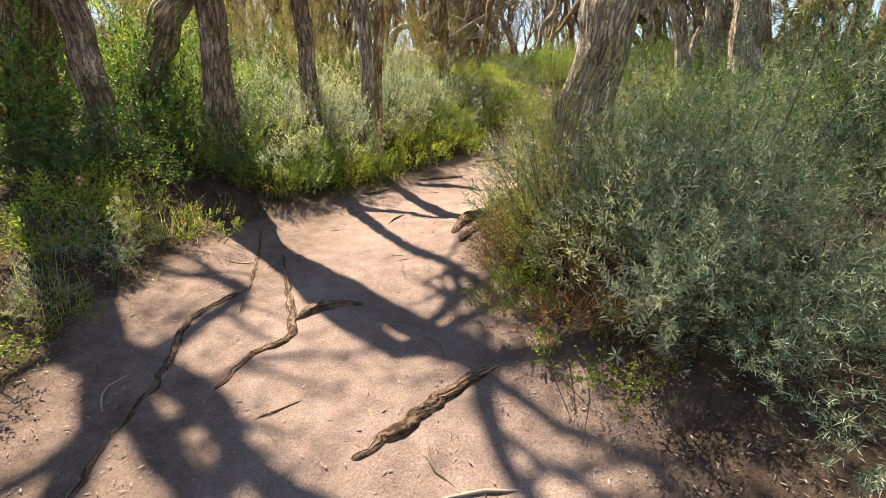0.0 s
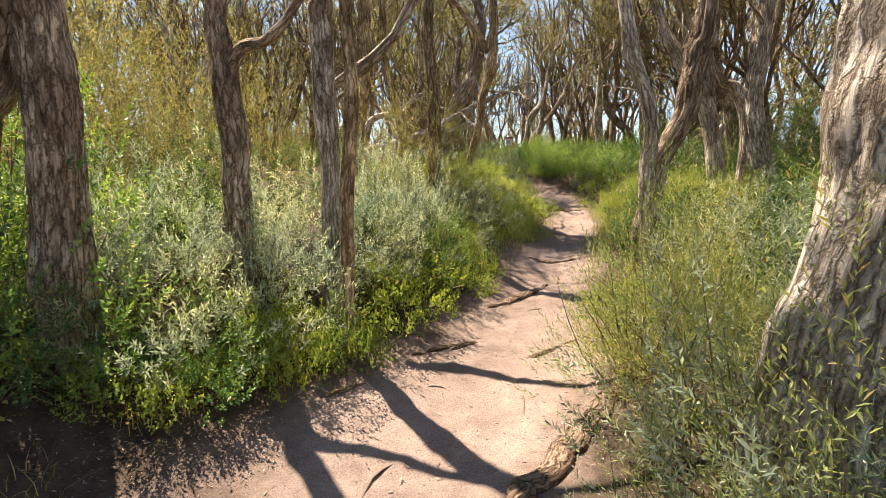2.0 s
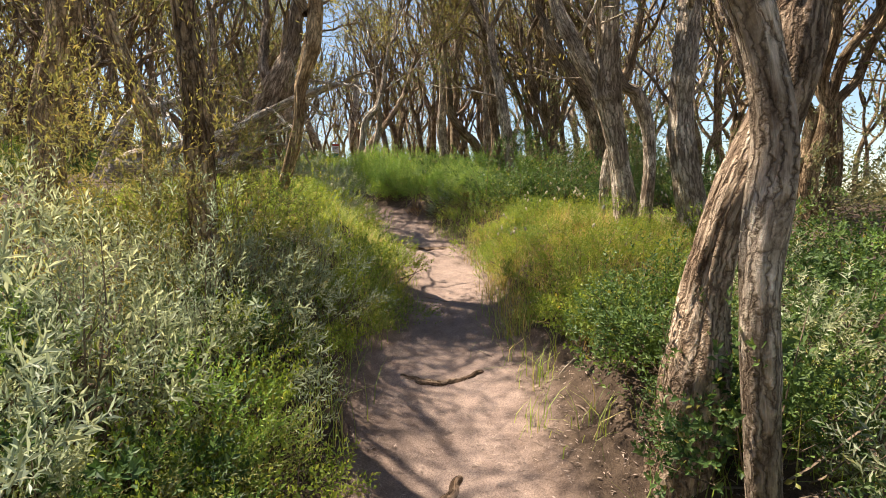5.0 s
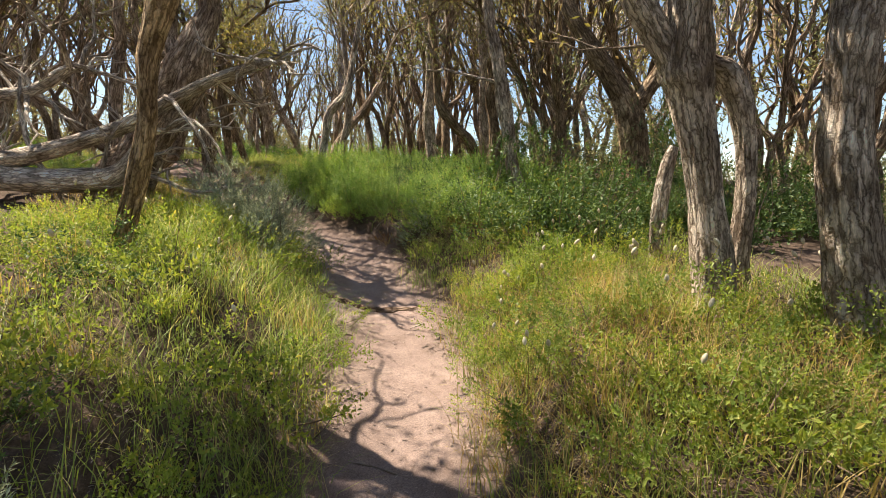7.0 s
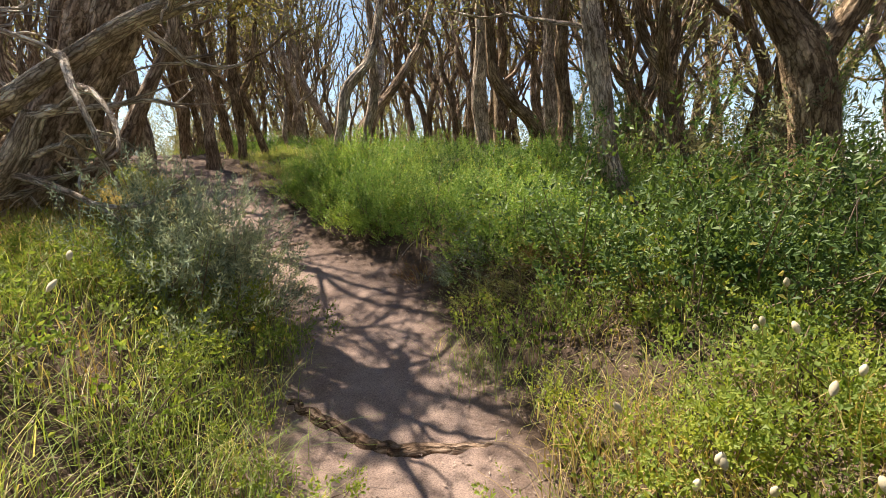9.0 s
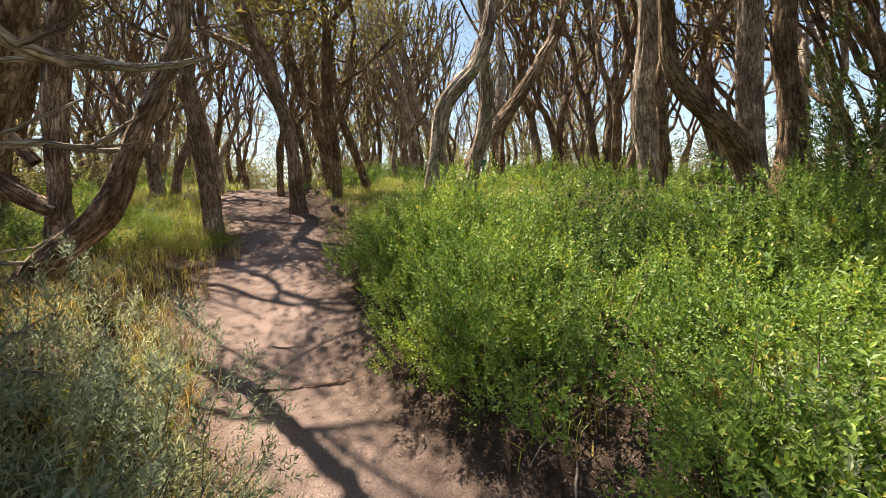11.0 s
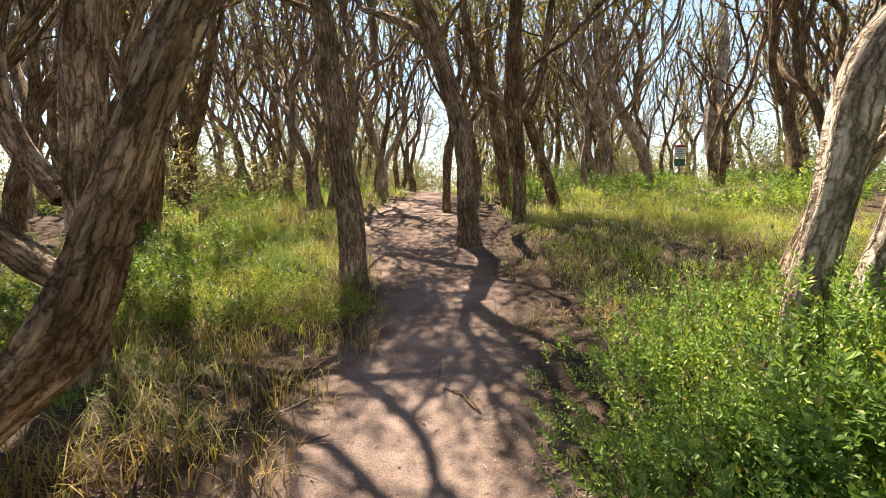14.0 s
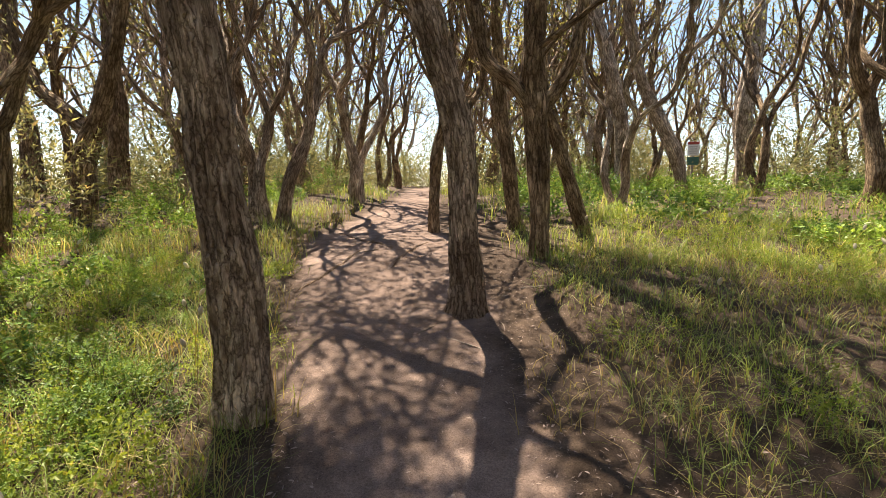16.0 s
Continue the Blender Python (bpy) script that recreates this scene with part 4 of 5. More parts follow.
def shrub(kind, seed):
    """A shrub at the origin, to be copied: stems and foliage."""
    g = np.random.default_rng(seed)
    spec = {  # leaf stuff, shoots, radius, height, leaves a shoot, leaf, width share, shoot, up, tilt
        "silver": ("silver", 210, 0.46, 0.66, 13, 0.031, 0.24, 0.1, 0.5, 1.0, "silver-grey shrub with narrow felted leaves"),
        "bush": ("canopy", 480, 1.15, 3.3, 8, 0.062, 0.26, 0.24, 0.5, 0.8, "tall olive-green bush with fine sparse foliage"),
        "haze": ("hazel", 240, 1.3, 3.3, 6, 0.11, 0.3, 0.3, 0.5, 0.8, "tall olive-brown bush behind the grove"),
        "tall": ("shaded_sage", 430, 0.6, 1.15, 18, 0.03, 0.13, 0.11, 0.45, 1.05, "tall blue-green shrub with narrow felted leaves darkened for shade"),
        "broad": ("broad", 270, 0.5, 0.62, 11, 0.026, 0.5, 0.11, 0.8, 1.0, "bright green shrub with small glossy oval leaves"),
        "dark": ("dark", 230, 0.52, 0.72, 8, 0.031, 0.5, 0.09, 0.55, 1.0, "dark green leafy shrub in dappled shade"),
        "dense": ("dark", 460, 0.7, 2.0, 10, 0.075, 0.2, 0.2, 0.35, 0.9, "dense dark green bushy young tree at the grove's edge"),
        "fine": ("fine", 290, 0.38, 0.84, 11, 0.02, 0.24, 0.13, 0.8, 0.75, "wispy olive-green shrub with fine upright twigs"),
        "scrub": ("broad", 150, 0.5, 0.5, 6, 0.042, 0.5, 0.11, 0.6, 1.0, "green leafy scrub in the distance of the grove"),
        "herb": ("herb", 150, 0.42, 0.24, 7, 0.02, 0.55, 0.07, 0.45, 1.1, "low yellow-green herb with small soft leaves"),
        "russet": ("russet", 150, 0.36, 0.34, 10, 0.02, 0.28, 0.11, 0.6, 0.9, "dry russet-brown twiggy undershrub"),
    }[kind]
    mat, count, radius, height, per, leaf, wide, shoot, up, tilt, label = spec
    ob = thing({"herb": "low_herb", "russet": "dry_undershrub", "silver": "silver_shrub", "tall": "tall_sage_shrub", "dense": "bushy_young_tree", "bush": "tall_bush", "haze": "tall_bush", "broad": "broadleaf_shrub", "dark": "dark_green_shrub", "scrub": "distant_shrub", "fine": "wispy_shrub"}[kind], 0, 0, 0, label, "herb" if kind == "herb" else "shrub", kind + " plants of the undergrowth")
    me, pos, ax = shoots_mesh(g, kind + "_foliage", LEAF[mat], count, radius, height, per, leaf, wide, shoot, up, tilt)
    tagged(part("foliage", me, ob), kind="stuff")
    twigs = Bag()
    for n in g.choice(count, 14 if kind not in ("herb", "scrub") else 6, False):
        end, a = pos[n] + ax[n] * shoot * 0.6, g.uniform(0, 6.283)
        start = np.array([0.05 * math.cos(a), 0.05 * math.sin(a), -0.06])
        mid = (start + end) / 2 + np.array([0, 0, -0.04]) + g.normal(0, 0.03, 3)
        twigs.add(*tube(resample([(*start, 0.006), (*mid, 0.004), (*end, 0.0015)], 5), 3))
    tagged(part("stemwork", twigs.mesh(kind + "_stems", PALE_TWIG if kind == "russet" else TWIG, True), ob), kind="stuff")
    return ob


PLANTS = {k: [shrub(k, 900 + 10 * n + m) for m in range(3)] for n, k in enumerate(("silver", "broad", "dark", "fine", "herb", "russet", "scrub", "tall", "bush", "haze", "dense"))}
used = set()


def plant(g, kind, x, y, s, tall=1.0):
    n = int(g.integers(3))
    n = next((k for k in range(3) if (kind, k) not in used), n)      # every model takes a place of its own first
    m = pose(x, y, ground_at(x, y) - 0.02, g.normal(0, 5), g.normal(0, 5), g.uniform(0, 360)) @ Matrix.Diagonal((s, s, s * tall, 1))
    if (kind, n) not in used:
        used.add((kind, n))
        PLANTS[kind][n].matrix_basis = m
    else:
        own = PLANTS[kind][n]
        copy_thing(own, m @ Matrix.Diagonal((1 / own.scale.x, 1 / own.scale.y, 1 / own.scale.z, 1)))


def bed(kind, count, x0, x1, y0, y1, low=0.8, high=1.2, tall=1.0, margin=0.25, seed=0, far=50.0):
    """Plants strewn over a patch, kept off the path and the walker's way; far: how deep from the path's edge."""
    g = np.random.default_rng(3000 + seed)
    done = tries = 0
    while done < count and tries < count * 40:
        tries += 1
        x, y, s = g.uniform(x0, x1), g.uniform(y0, y1), g.uniform(low, high)
        d = float(off_path(x, y)[0])
        wide = {"scrub": 0.5, "bush": 1.1, "haze": 1.2, "tall": 0.62, "silver": 0.5, "broad": 0.5, "dark": 0.55, "fine": 0.4, "herb": 0.3, "russet": 0.36}[kind] * s
        if kind == "haze" and sign_gap(x, y, 1.6):
            continue
        if d < margin + wide * 0.5 or d > far or any((w.x - x) ** 2 + (w.y - y) ** 2 < (wide + 0.3) ** 2 for w in WALKED):
            continue
        plant(g, kind, x, y, s, tall * g.uniform(0.85, 1.15))
        done += 1


# left of the path
bed("dark", 14, -5.0, -2.3, -1.0, 4.5, 0.8, 1.3, 0.9, 0.3, 1)
for x, y, s in ((-2.55, 4.5, 1.5), (-3.1, 4.9, 1.7), (-2.9, 5.6, 1.6), (-3.6, 4.2, 1.5), (-2.3, 5.3, 1.2)):
    plant(rng, "broad", x, y, s, 1.35)
bed("herb", 14, -3.0, -1.7, 1.2, 4.6, 0.8, 1.2, 1.2, -0.15, 2, 0.9)
bed("silver", 5, -2.6, -2.0, 1.3, 3.6, 0.45, 0.7, 0.9, 0.0, 3, 0.5)
bed("herb", 8, -1.5, 0.3, 4.4, 6.4, 0.8, 1.2, 1.3, -0.15, 4, 0.45)
bed("silver", 11, -2.4, 0.5, 4.4, 7.0, 0.8, 1.1, 1.25, 0.05, 5, 1.5)
bed("broad", 5, -2.2, 0.4, 4.6, 7.0, 0.5, 0.8, 1.1, 0.1, 81, 1.6)
bed("dark", 8, -1.0, 0.5, 5.6, 7.4, 0.5, 0.8, 0.95, 0.1, 82, 1.2)
for x, y, s in ((-1.35, 5.5, 0.9), (-1.0, 5.75, 0.9), (-1.55, 5.0, 0.85), (-1.2, 5.1, 0.8), (-1.85, 4.9, 0.8), (-0.95, 5.3, 0.75)):
    plant(rng, "silver", x, y, s, 1.1)
for k, x, y, w, h in (("silver", -1.55, 4.6, 1.15, 1.2), ("silver", -1.15, 4.95, 1.1, 1.2), ("dark", -1.75, 4.35, 0.75, 0.9), ("silver", -0.75, 5.45, 1.0, 1.1), ("fine", -0.55, 5.75, 0.9, 0.9), ("broad", -1.35, 4.55, 0.9, 1.0),
                      ("silver", -0.35, 6.05, 1.0, 1.0), ("dark", -2.05, 4.0, 0.85, 1.0), ("dark", -2.3, 3.6, 0.9, 1.0), ("broad", -2.0, 4.5, 1.1, 1.2), ("fine", 0.05, 6.45, 0.85, 0.8)):
    plant(rng, k, x, y, w, h)
bed("herb", 12, -2.0, 0.3, 4.3, 6.6, 0.9, 1.2, 1.3, -0.1, 83, 0.5)
bed("fine", 12, -2.2, 0.6, 4.2, 7.4, 0.6, 0.9, 0.7, 0.0, 6, 1.2)
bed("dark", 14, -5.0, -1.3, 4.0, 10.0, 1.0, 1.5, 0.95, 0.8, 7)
bed("herb", 10, 0.0, 1.4, 6.0, 8.5, 0.7, 1.1, 1.3, -0.1, 8, 0.6)
bed("silver", 6, -0.6, 0.9, 6.2, 8.0, 0.7, 1.0, 1.0, 0.1, 9, 1.2)
bed("fine", 5, 0.2, 1.4, 7.4, 9.2, 0.5, 0.75, 0.6, 0.05, 10, 1.0)
bed("herb", 36, -0.8, 2.0, 8.2, 12.4, 0.8, 1.3, 1.2, -0.12, 11, 2.4)
bed("dark", 6, -1.2, 1.0, 8.4, 10.6, 0.5, 0.8, 0.7, 0.5, 12)
bed("silver", 5, 0.7, 1.7, 12.0, 13.3, 0.5, 0.75, 0.8, 0.0, 13, 0.8)
bed("herb", 6, -0.4, 1.3, 12.5, 15.0, 0.6, 0.9, 0.9, 0.0, 14, 1.2)
bed("dark", 10, -3.5, -0.2, 12.0, 16.5, 0.7, 1.1, 0.8, 0.9, 15)
bed("dark", 8, -1.6, 0.3, 15.2, 17.6, 0.45, 0.7, 0.7, 0.5, 16)
bed("herb", 14, -2.4, 0.3, 15.0, 19.0, 0.7, 1.0, 1.1, 0.1, 17)
bed("scrub", 18, -9.0, -2.0, 19.5, 29.0, 1.0, 1.6, 0.8, 1.4, 18)
for x, y, s in ((1.55, 12.45, 0.75), (1.3, 12.85, 0.8), (1.2, 13.3, 0.6), (1.1, 12.3, 0.8), (1.0, 13.1, 0.75), (1.6, 12.85, 0.85), (1.68, 12.5, 0.8), (1.35, 12.2, 0.75), (1.55, 11.75, 0.85), (1.72, 12.08, 0.8), (1.38, 11.9, 0.95), (1.6, 12.3, 0.9)):
    plant(rng, "silver", x, y, s * 1.15, 1.15)
bed("broad", 18, -2.4, 0.1, 14.9, 18.6, 0.35, 0.65, 0.75, 0.35, 61)
bed("dark", 8, -3.0, -0.4, 15.5, 19.5, 0.35, 0.55, 0.7, 0.4, 66)
bed("bush", 17, -7.5, -3.4, 6.5, 13.0, 0.75, 1.15, 1.0, 1.6, 62)
plant(rng, "bush", 0.0, 8.1, 0.5, 1.1)
for x, y, w in ((-0.3, 7.75, 0.48), (0.15, 7.6, 0.42), (-0.75, 7.3, 0.42), (-1.5, 6.6, 0.5), (-2.4, 6.3, 0.55), (-3.1, 6.6, 0.6), (-2.0, 7.4, 0.55)):
    plant(rng, "bush", x, y, w, 1.1)
bed("haze", 34, -10.0, 10.0, 27.0, 40.0, 0.8, 1.2, 0.95, 1.0, 71)
bed("haze", 12, -10.0, -5.0, 14.0, 25.0, 0.8, 1.2, 0.9, 2.0, 72)
bed("haze", 22, -15.0, -2.5, 26.0, 36.0, 0.8, 1.2, 0.85, 1.5, 75)
bed("haze", 8, 5.0, 9.5, 8.5, 14.0, 0.55, 0.8, 0.8, 2.0, 76)
bed("haze", 8, 8.0, 14.0, 12.0, 24.0, 0.8, 1.1, 0.8, 2.0, 73)
bed("scrub", 20, -5.5, -1.0, 14.0, 20.0, 0.6, 1.0, 0.75, 0.9, 74)
for x, y in ((-3.2, 36.5), (-2.2, 38.5), (-4.8, 38.0), (-1.2, 36.0), (-6.2, 36.5), (-3.8, 41.0), (-8.5, 33.0), (-10.5, 29.0)):
    plant(rng, "haze", x, y, 1.1, 1.0)
bed("haze", 10, 1.0, 13.0, 36.0, 42.0, 1.1, 1.5, 1.1, 1.5, 77)
for x, y in ((-7.1, 38.4), (-8.8, 41.5), (-5.7, 39.5), (-9.5, 38.5), (-7.6, 40.3), (-11.5, 38.0), (-13.5, 34.0), (-16.0, 31.0), (-18.0, 28.0), (-15.0, 24.0)):
    plant(rng, "haze", x, y, 1.3, 1.0)
for x, y, w in ((6.95, 15.9, 1.05), (9.2, 13.8, 1.15), (11.2, 16.4, 1.2), (8.2, 10.6, 0.8)):
    plant(rng, "dense", x, y, w, 1.0)
for x, y in ((10, 11.5), (12, 13), (13.5, 11), (11, 9.6), (15, 14), (12.5, 8), (14.5, 9), (9.8, 13.6), (16, 11)):
    plant(rng, "haze", x, y, 1.0, 0.9)
# right of the path
bed("herb", 34, -3.0, 0.3, 15.4, 20.0, 0.7, 1.1, 0.9, 0.05, 242)
bed("herb", 30, 1.6, 5.2, 16.9, 21.5, 0.7, 1.1, 0.8, 0.35, 244)
bed("herb", 26, 2.5, 4.4, 7.8, 10.2, 0.8, 1.2, 1.1, -0.05, 241)
bed("silver", 3, 0.8, 1.6, 1.8, 3.2, 0.9, 1.15, 1.15, 0.12, 31, 0.9)
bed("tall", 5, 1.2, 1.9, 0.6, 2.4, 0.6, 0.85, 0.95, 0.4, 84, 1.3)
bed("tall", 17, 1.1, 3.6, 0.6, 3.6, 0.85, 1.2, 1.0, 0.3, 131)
bed("broad", 3, 2.4, 3.6, 2.4, 3.8, 1.0, 1.3, 1.4, 0.8, 85)
bed("dark", 4, 2.4, 3.8, 2.4, 4.6, 1.0, 1.3, 1.3, 0.8, 32)
bed("russet", 11, 0.3, 1.0, 1.7, 3.3, 0.7, 1.0, 1.0, 0.0, 33, 0.6)
bed("herb", 5, 0.4, 1.0, 1.4, 3.0, 0.5, 0.8, 1.1, 0.0, 34, 0.5)
for x, y, w in ((1.62, 4.7, 0.95), (1.9, 5.05, 1.0), (1.85, 4.4, 1.0)):
    plant(rng, "silver", x, y, w, 1.15)
for x, y, w in ((-0.72, 4.85, 0.9), (-0.58, 4.95, 0.8), (-0.9, 4.75, 0.9)):
    plant(rng, "herb", x, y, w, 2.0)
plant(rng, "dark", -0.8, 4.98, 0.6, 0.9)
bed("fine", 10, 0.4, 1.5, 3.5, 4.9, 0.85, 1.1, 1.15, 0.0, 35, 0.8)
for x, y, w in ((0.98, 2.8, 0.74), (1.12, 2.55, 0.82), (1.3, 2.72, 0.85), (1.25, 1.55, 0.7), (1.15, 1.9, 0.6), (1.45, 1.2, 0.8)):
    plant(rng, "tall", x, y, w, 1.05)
for x, y, w in ((0.75, 2.95, 1.1), (0.95, 2.35, 0.95)):
    plant(rng, "silver", x, y, w, 1.1)
for x, y, w in ((0.58, 2.7, 0.9), (0.55, 3.15, 0.9), (0.68, 2.82, 1.2), (0.8, 2.6, 1.15), (0.92, 2.78, 1.25), (0.72, 2.95, 1.2)):
    plant(rng, "fine", x, y, w, 1.05)
bed("silver", 7, 0.7, 1.6, 2.5, 4.6, 0.75, 1.0, 1.1, 0.25, 135)
bed("silver", 5, 1.0, 3.0, 3.6, 6.4, 0.75, 1.1, 1.0, 0.4, 36)
bed("dark", 5, 1.2, 3.0, 3.6, 6.4, 0.75, 1.1, 1.0, 0.4, 86)
bed("herb", 12, 1.0, 2.4, 4.6, 7.4, 0.8, 1.1, 1.4, -0.1, 37, 0.8)
bed("broad", 9, 1.6, 4.0, 3.2, 6.4, 0.9, 1.3, 1.0, 1.0, 38)
bed("herb", 8, 1.7, 2.9, 6.6, 8.8, 0.8, 1.1, 1.1, -0.05, 39, 1.2)
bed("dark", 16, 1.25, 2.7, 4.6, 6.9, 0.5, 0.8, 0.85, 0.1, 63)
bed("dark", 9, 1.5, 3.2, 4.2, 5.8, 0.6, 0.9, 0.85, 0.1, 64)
bed("silver", 4, 1.1, 1.9, 4.3, 5.2, 0.4, 0.55, 0.9, 0.1, 65)
bed("dark", 12, 2.8, 5.5, 5.6, 7.5, 0.8, 1.2, 0.9, 1.0, 40)
bed("dark", 14, 3.6, 5.8, 10.4, 11.6, 1.0, 1.45, 1.0, 0.3, 67)
bed("herb", 20, 2.4, 4.9, 7.6, 11.4, 0.7, 1.2, 1.2, -0.05, 41)
bed("dark", 16, 4.6, 8.5, 9.6, 13.6, 1.1, 1.5, 0.9, 0.8, 42)
bed("fine", 5, 3.0, 4.2, 11.3, 12.8, 0.5, 0.75, 0.7, 0.1, 43)
bed("russet", 6, 2.9, 4.0, 11.5, 12.9, 0.7, 1.0, 0.8, 0.0, 143)
bed("broad", 12, 3.3, 4.8, 11.5, 13.0, 0.7, 1.0, 1.0, 0.2, 243)
for x, y, w in ((2.5, 13.95, 0.72), (2.66, 13.55, 0.7), (2.85, 13.25, 0.72), (2.36, 14.4, 0.75), (3.05, 12.95, 0.7), (2.75, 14.2, 0.85), (2.3, 15.0, 0.75), (2.15, 15.4, 0.72), (2.45, 15.5, 0.85), (2.2, 15.85, 0.7), (2.7, 15.15, 0.9), (2.75, 15.8, 0.85), (2.55, 16.1, 0.7), (3.05, 15.5, 0.9), (2.5, 14.7, 0.85), (3.1, 16.0, 0.85)):
    plant(rng, "broad", x, y, w, 1.05)
bed("broad", 36, 2.4, 6.0, 12.9, 16.0, 0.8, 1.2, 1.0, 0.12, 44, 3.6)
bed("dark", 10, 2.6, 5.4, 13.4, 15.6, 0.7, 1.0, 0.9, 0.3, 246, 3.4)
bed("broad", 14, 1.6, 3.4, 13.0, 15.3, 0.75, 1.0, 1.05, -0.1, 45, 0.9)
for x, y in ((4.00, 13.54), (4.05, 13.89), (4.45, 13.96), (3.61, 13.52), (3.61, 13.75)):
    plant(rng, "broad", x, y, 0.6, 0.95)
for x, y, w in ((3.05, 13.1, 0.7), (3.4, 12.95, 0.8), (3.75, 12.95, 0.8), (4.1, 13.1, 0.85), (3.3, 13.35, 0.85), (3.65, 13.3, 0.85), (3.95, 13.4, 0.9), (2.85, 13.4, 0.65), (4.3, 12.8, 0.8)):
    plant(rng, "broad", x, y, w, 1.0)
bed("silver", 4, 2.9, 4.2, 11.6, 13.2, 0.6, 0.8, 0.9, 0.2, 46)
bed("scrub", 22, 4.6, 10.0, 15.0, 22.0, 0.8, 1.2, 0.8, 1.5, 47)
bed("scrub", 30, 0.6, 11.0, 20.5, 29.0, 1.0, 1.7, 0.8, 1.0, 48)
bed("scrub", 16, -9.0, 9.0, 28.0, 36.0, 1.4, 2.0, 0.7, 0.8, 49)
bed("scrub", 12, -4.0, 4.5, -6.0, -1.5, 0.9, 1.3, 1.0, 0.5, 50)


# ---- woods beyond the grove, past counting ----
def far_woods():
    g = np.random.default_rng(404)
    m, per = 2000, 36
    a, dist = g.uniform(0, 2 * math.pi, m), g.uniform(36, 64, m)
    x, y = dist * np.sin(a) + 1, dist * np.cos(a) + 12
    tall = 3.6 + 1.0 * np.sin(a * 23) + 1.0 * np.sin(a * 51 + 1) - 0.3 * smooth01((np.sin(a) - 0.45) / 0.3)
    z = land(x, y) + tall * g.random(m) ** 1.2
    n = m * per
    wide = np.repeat(g.uniform(0.5, 1.1, m), per)[:, None]
    x, y, z = (np.repeat(c, per) + g.normal(0, 1, n) * wide[:, 0] * k for c, k in ((x, 1.0), (y, 1.0), (z, 0.5)))
    z = np.maximum(z, land(x, y))
    axis = unit(g.normal(0, 1, (n, 3)) + np.array([0, 0, 0.3]))
    side = unit(np.cross(axis, g.normal(0, 1, (n, 3))))
    ln = g.uniform(0.15, 0.32, n)
    v, q = kites(np.stack([x, y, z], 1), axis, side, ln, ln * g.uniform(0.25, 0.5, n))
    tagged(new("far_woods", mesh_of("far_woods", v, q, LEAF["hazel"])), "pale olive woods beyond the grove", "woods", kind="stuff")


far_woods()


# ---- grass: blades past counting ----
def blades(g, x, y, length, lean, wide):
    n = len(x)
    a = g.uniform(0, 6.283, n)
    out = np.stack([np.cos(a), np.sin(a), np.zeros(n)], 1)
    side = np.stack([-np.sin(a), np.cos(a), np.zeros(n)], 1)
    base = np.stack([x, y, land(x, y) - 0.01], 1)
    rows = []
    for f, w in ((0, 1.0), (0.4, 0.85), (0.75, 0.5), (1.0, 0.06)):
        c = base + out * (length * lean * f ** 2)[:, None] + np.array([0, 0, 1.0]) * (length * (f - 0.45 * lean * f ** 2.2))[:, None]
        rows += [c + side * (wide * w * 0.5)[:, None], c - side * (wide * w * 0.5)[:, None]]
    v = np.stack(rows, 1).reshape(-1, 3)
    k = np.arange(n)[:, None] * 8
    q = np.concatenate([k + np.array([s, s + 1, s + 3, s + 2]) for s in (0, 2, 4)], 1).reshape(-1, 4)
    return v, q


def tufts(bag, seed, count, x0, x1, y0, y1, tall, per=22, spread=0.07, margin=0.0, far=9.0, lean=0.6, wide=0.005):
    g = np.random.default_rng(6000 + seed)
    x, y = g.uniform(x0, x1, count * 6), g.uniform(y0, y1, count * 6)
    d = off_path(x, y)[0]
    keep = (d > margin) & (d < far)
    x, y = x[keep][:count], y[keep][:count]
    x = np.repeat(x, per) + g.normal(0, spread, len(x) * per)
    y = np.repeat(y, per) + g.normal(0, spread, len(y) * per)
    n = len(x)
    if n:
        bag.add(*blades(g, x, y, tall * g.uniform(0.45, 1.25, n), np.clip(g.normal(lean, 0.25, n), 0.05, 1.2), wide * g.uniform(0.7, 1.3, n)))


green, straw = Bag(), Bag()
tufts(green, 1, 30, -3.2, -1.7, 0.5, 5.0, 0.22, 16, 0.06, 0.0, 1.2)
tufts(green, 2, 60, -0.6, 1.6, 5.6, 9.0, 0.32, 18, 0.07, 0.05, 1.6)
tufts(green, 3, 230, -1.5, 2.2, 7.6, 12.6, 0.26, 24, 0.08, -0.02, 3.0, 0.8, 0.0036)
tufts(green, 4, 90, 1.4, 3.6, 5.0, 8.5, 0.26, 18, 0.07, 0.0, 1.5)
tufts(green, 31, 110, 0.7, 2.0, 9.6, 12.5, 0.36, 30, 0.08, -0.06, 1.5, 0.85, 0.0036)
tufts(green, 32, 60, 0.4, 1.9, 7.8, 10.2, 0.28, 26, 0.08, -0.04, 1.4, 0.85, 0.0036)
tufts(green, 5, 200, 2.4, 5.4, 7.6, 11.6, 0.27, 24, 0.08, 0.0, 3.2, 0.8, 0.0036)
tufts(green, 6, 360, -3.2, 0.6, 14.8, 19.6, 0.22, 36, 0.09, 0.1, 3.6, 1.0, 0.0034)
tufts(green, 26, 160, -5.0, -0.8, 19.0, 22.5, 0.25, 24, 0.1, 0.1, 4.5)
tufts(green, 7, 330, 1.2, 4.6, 16.8, 20.4, 0.19, 34, 0.1, 0.5, 3.8, 1.05, 0.0034)
tufts(green, 27, 200, 0.8, 6.0, 19.8, 23.0, 0.23, 24, 0.1, 0.5, 5.0)
tufts(green, 8, 90, 2.8, 6.5, 12.0, 16.5, 0.34, 18, 0.07, 0.4, 4.0)
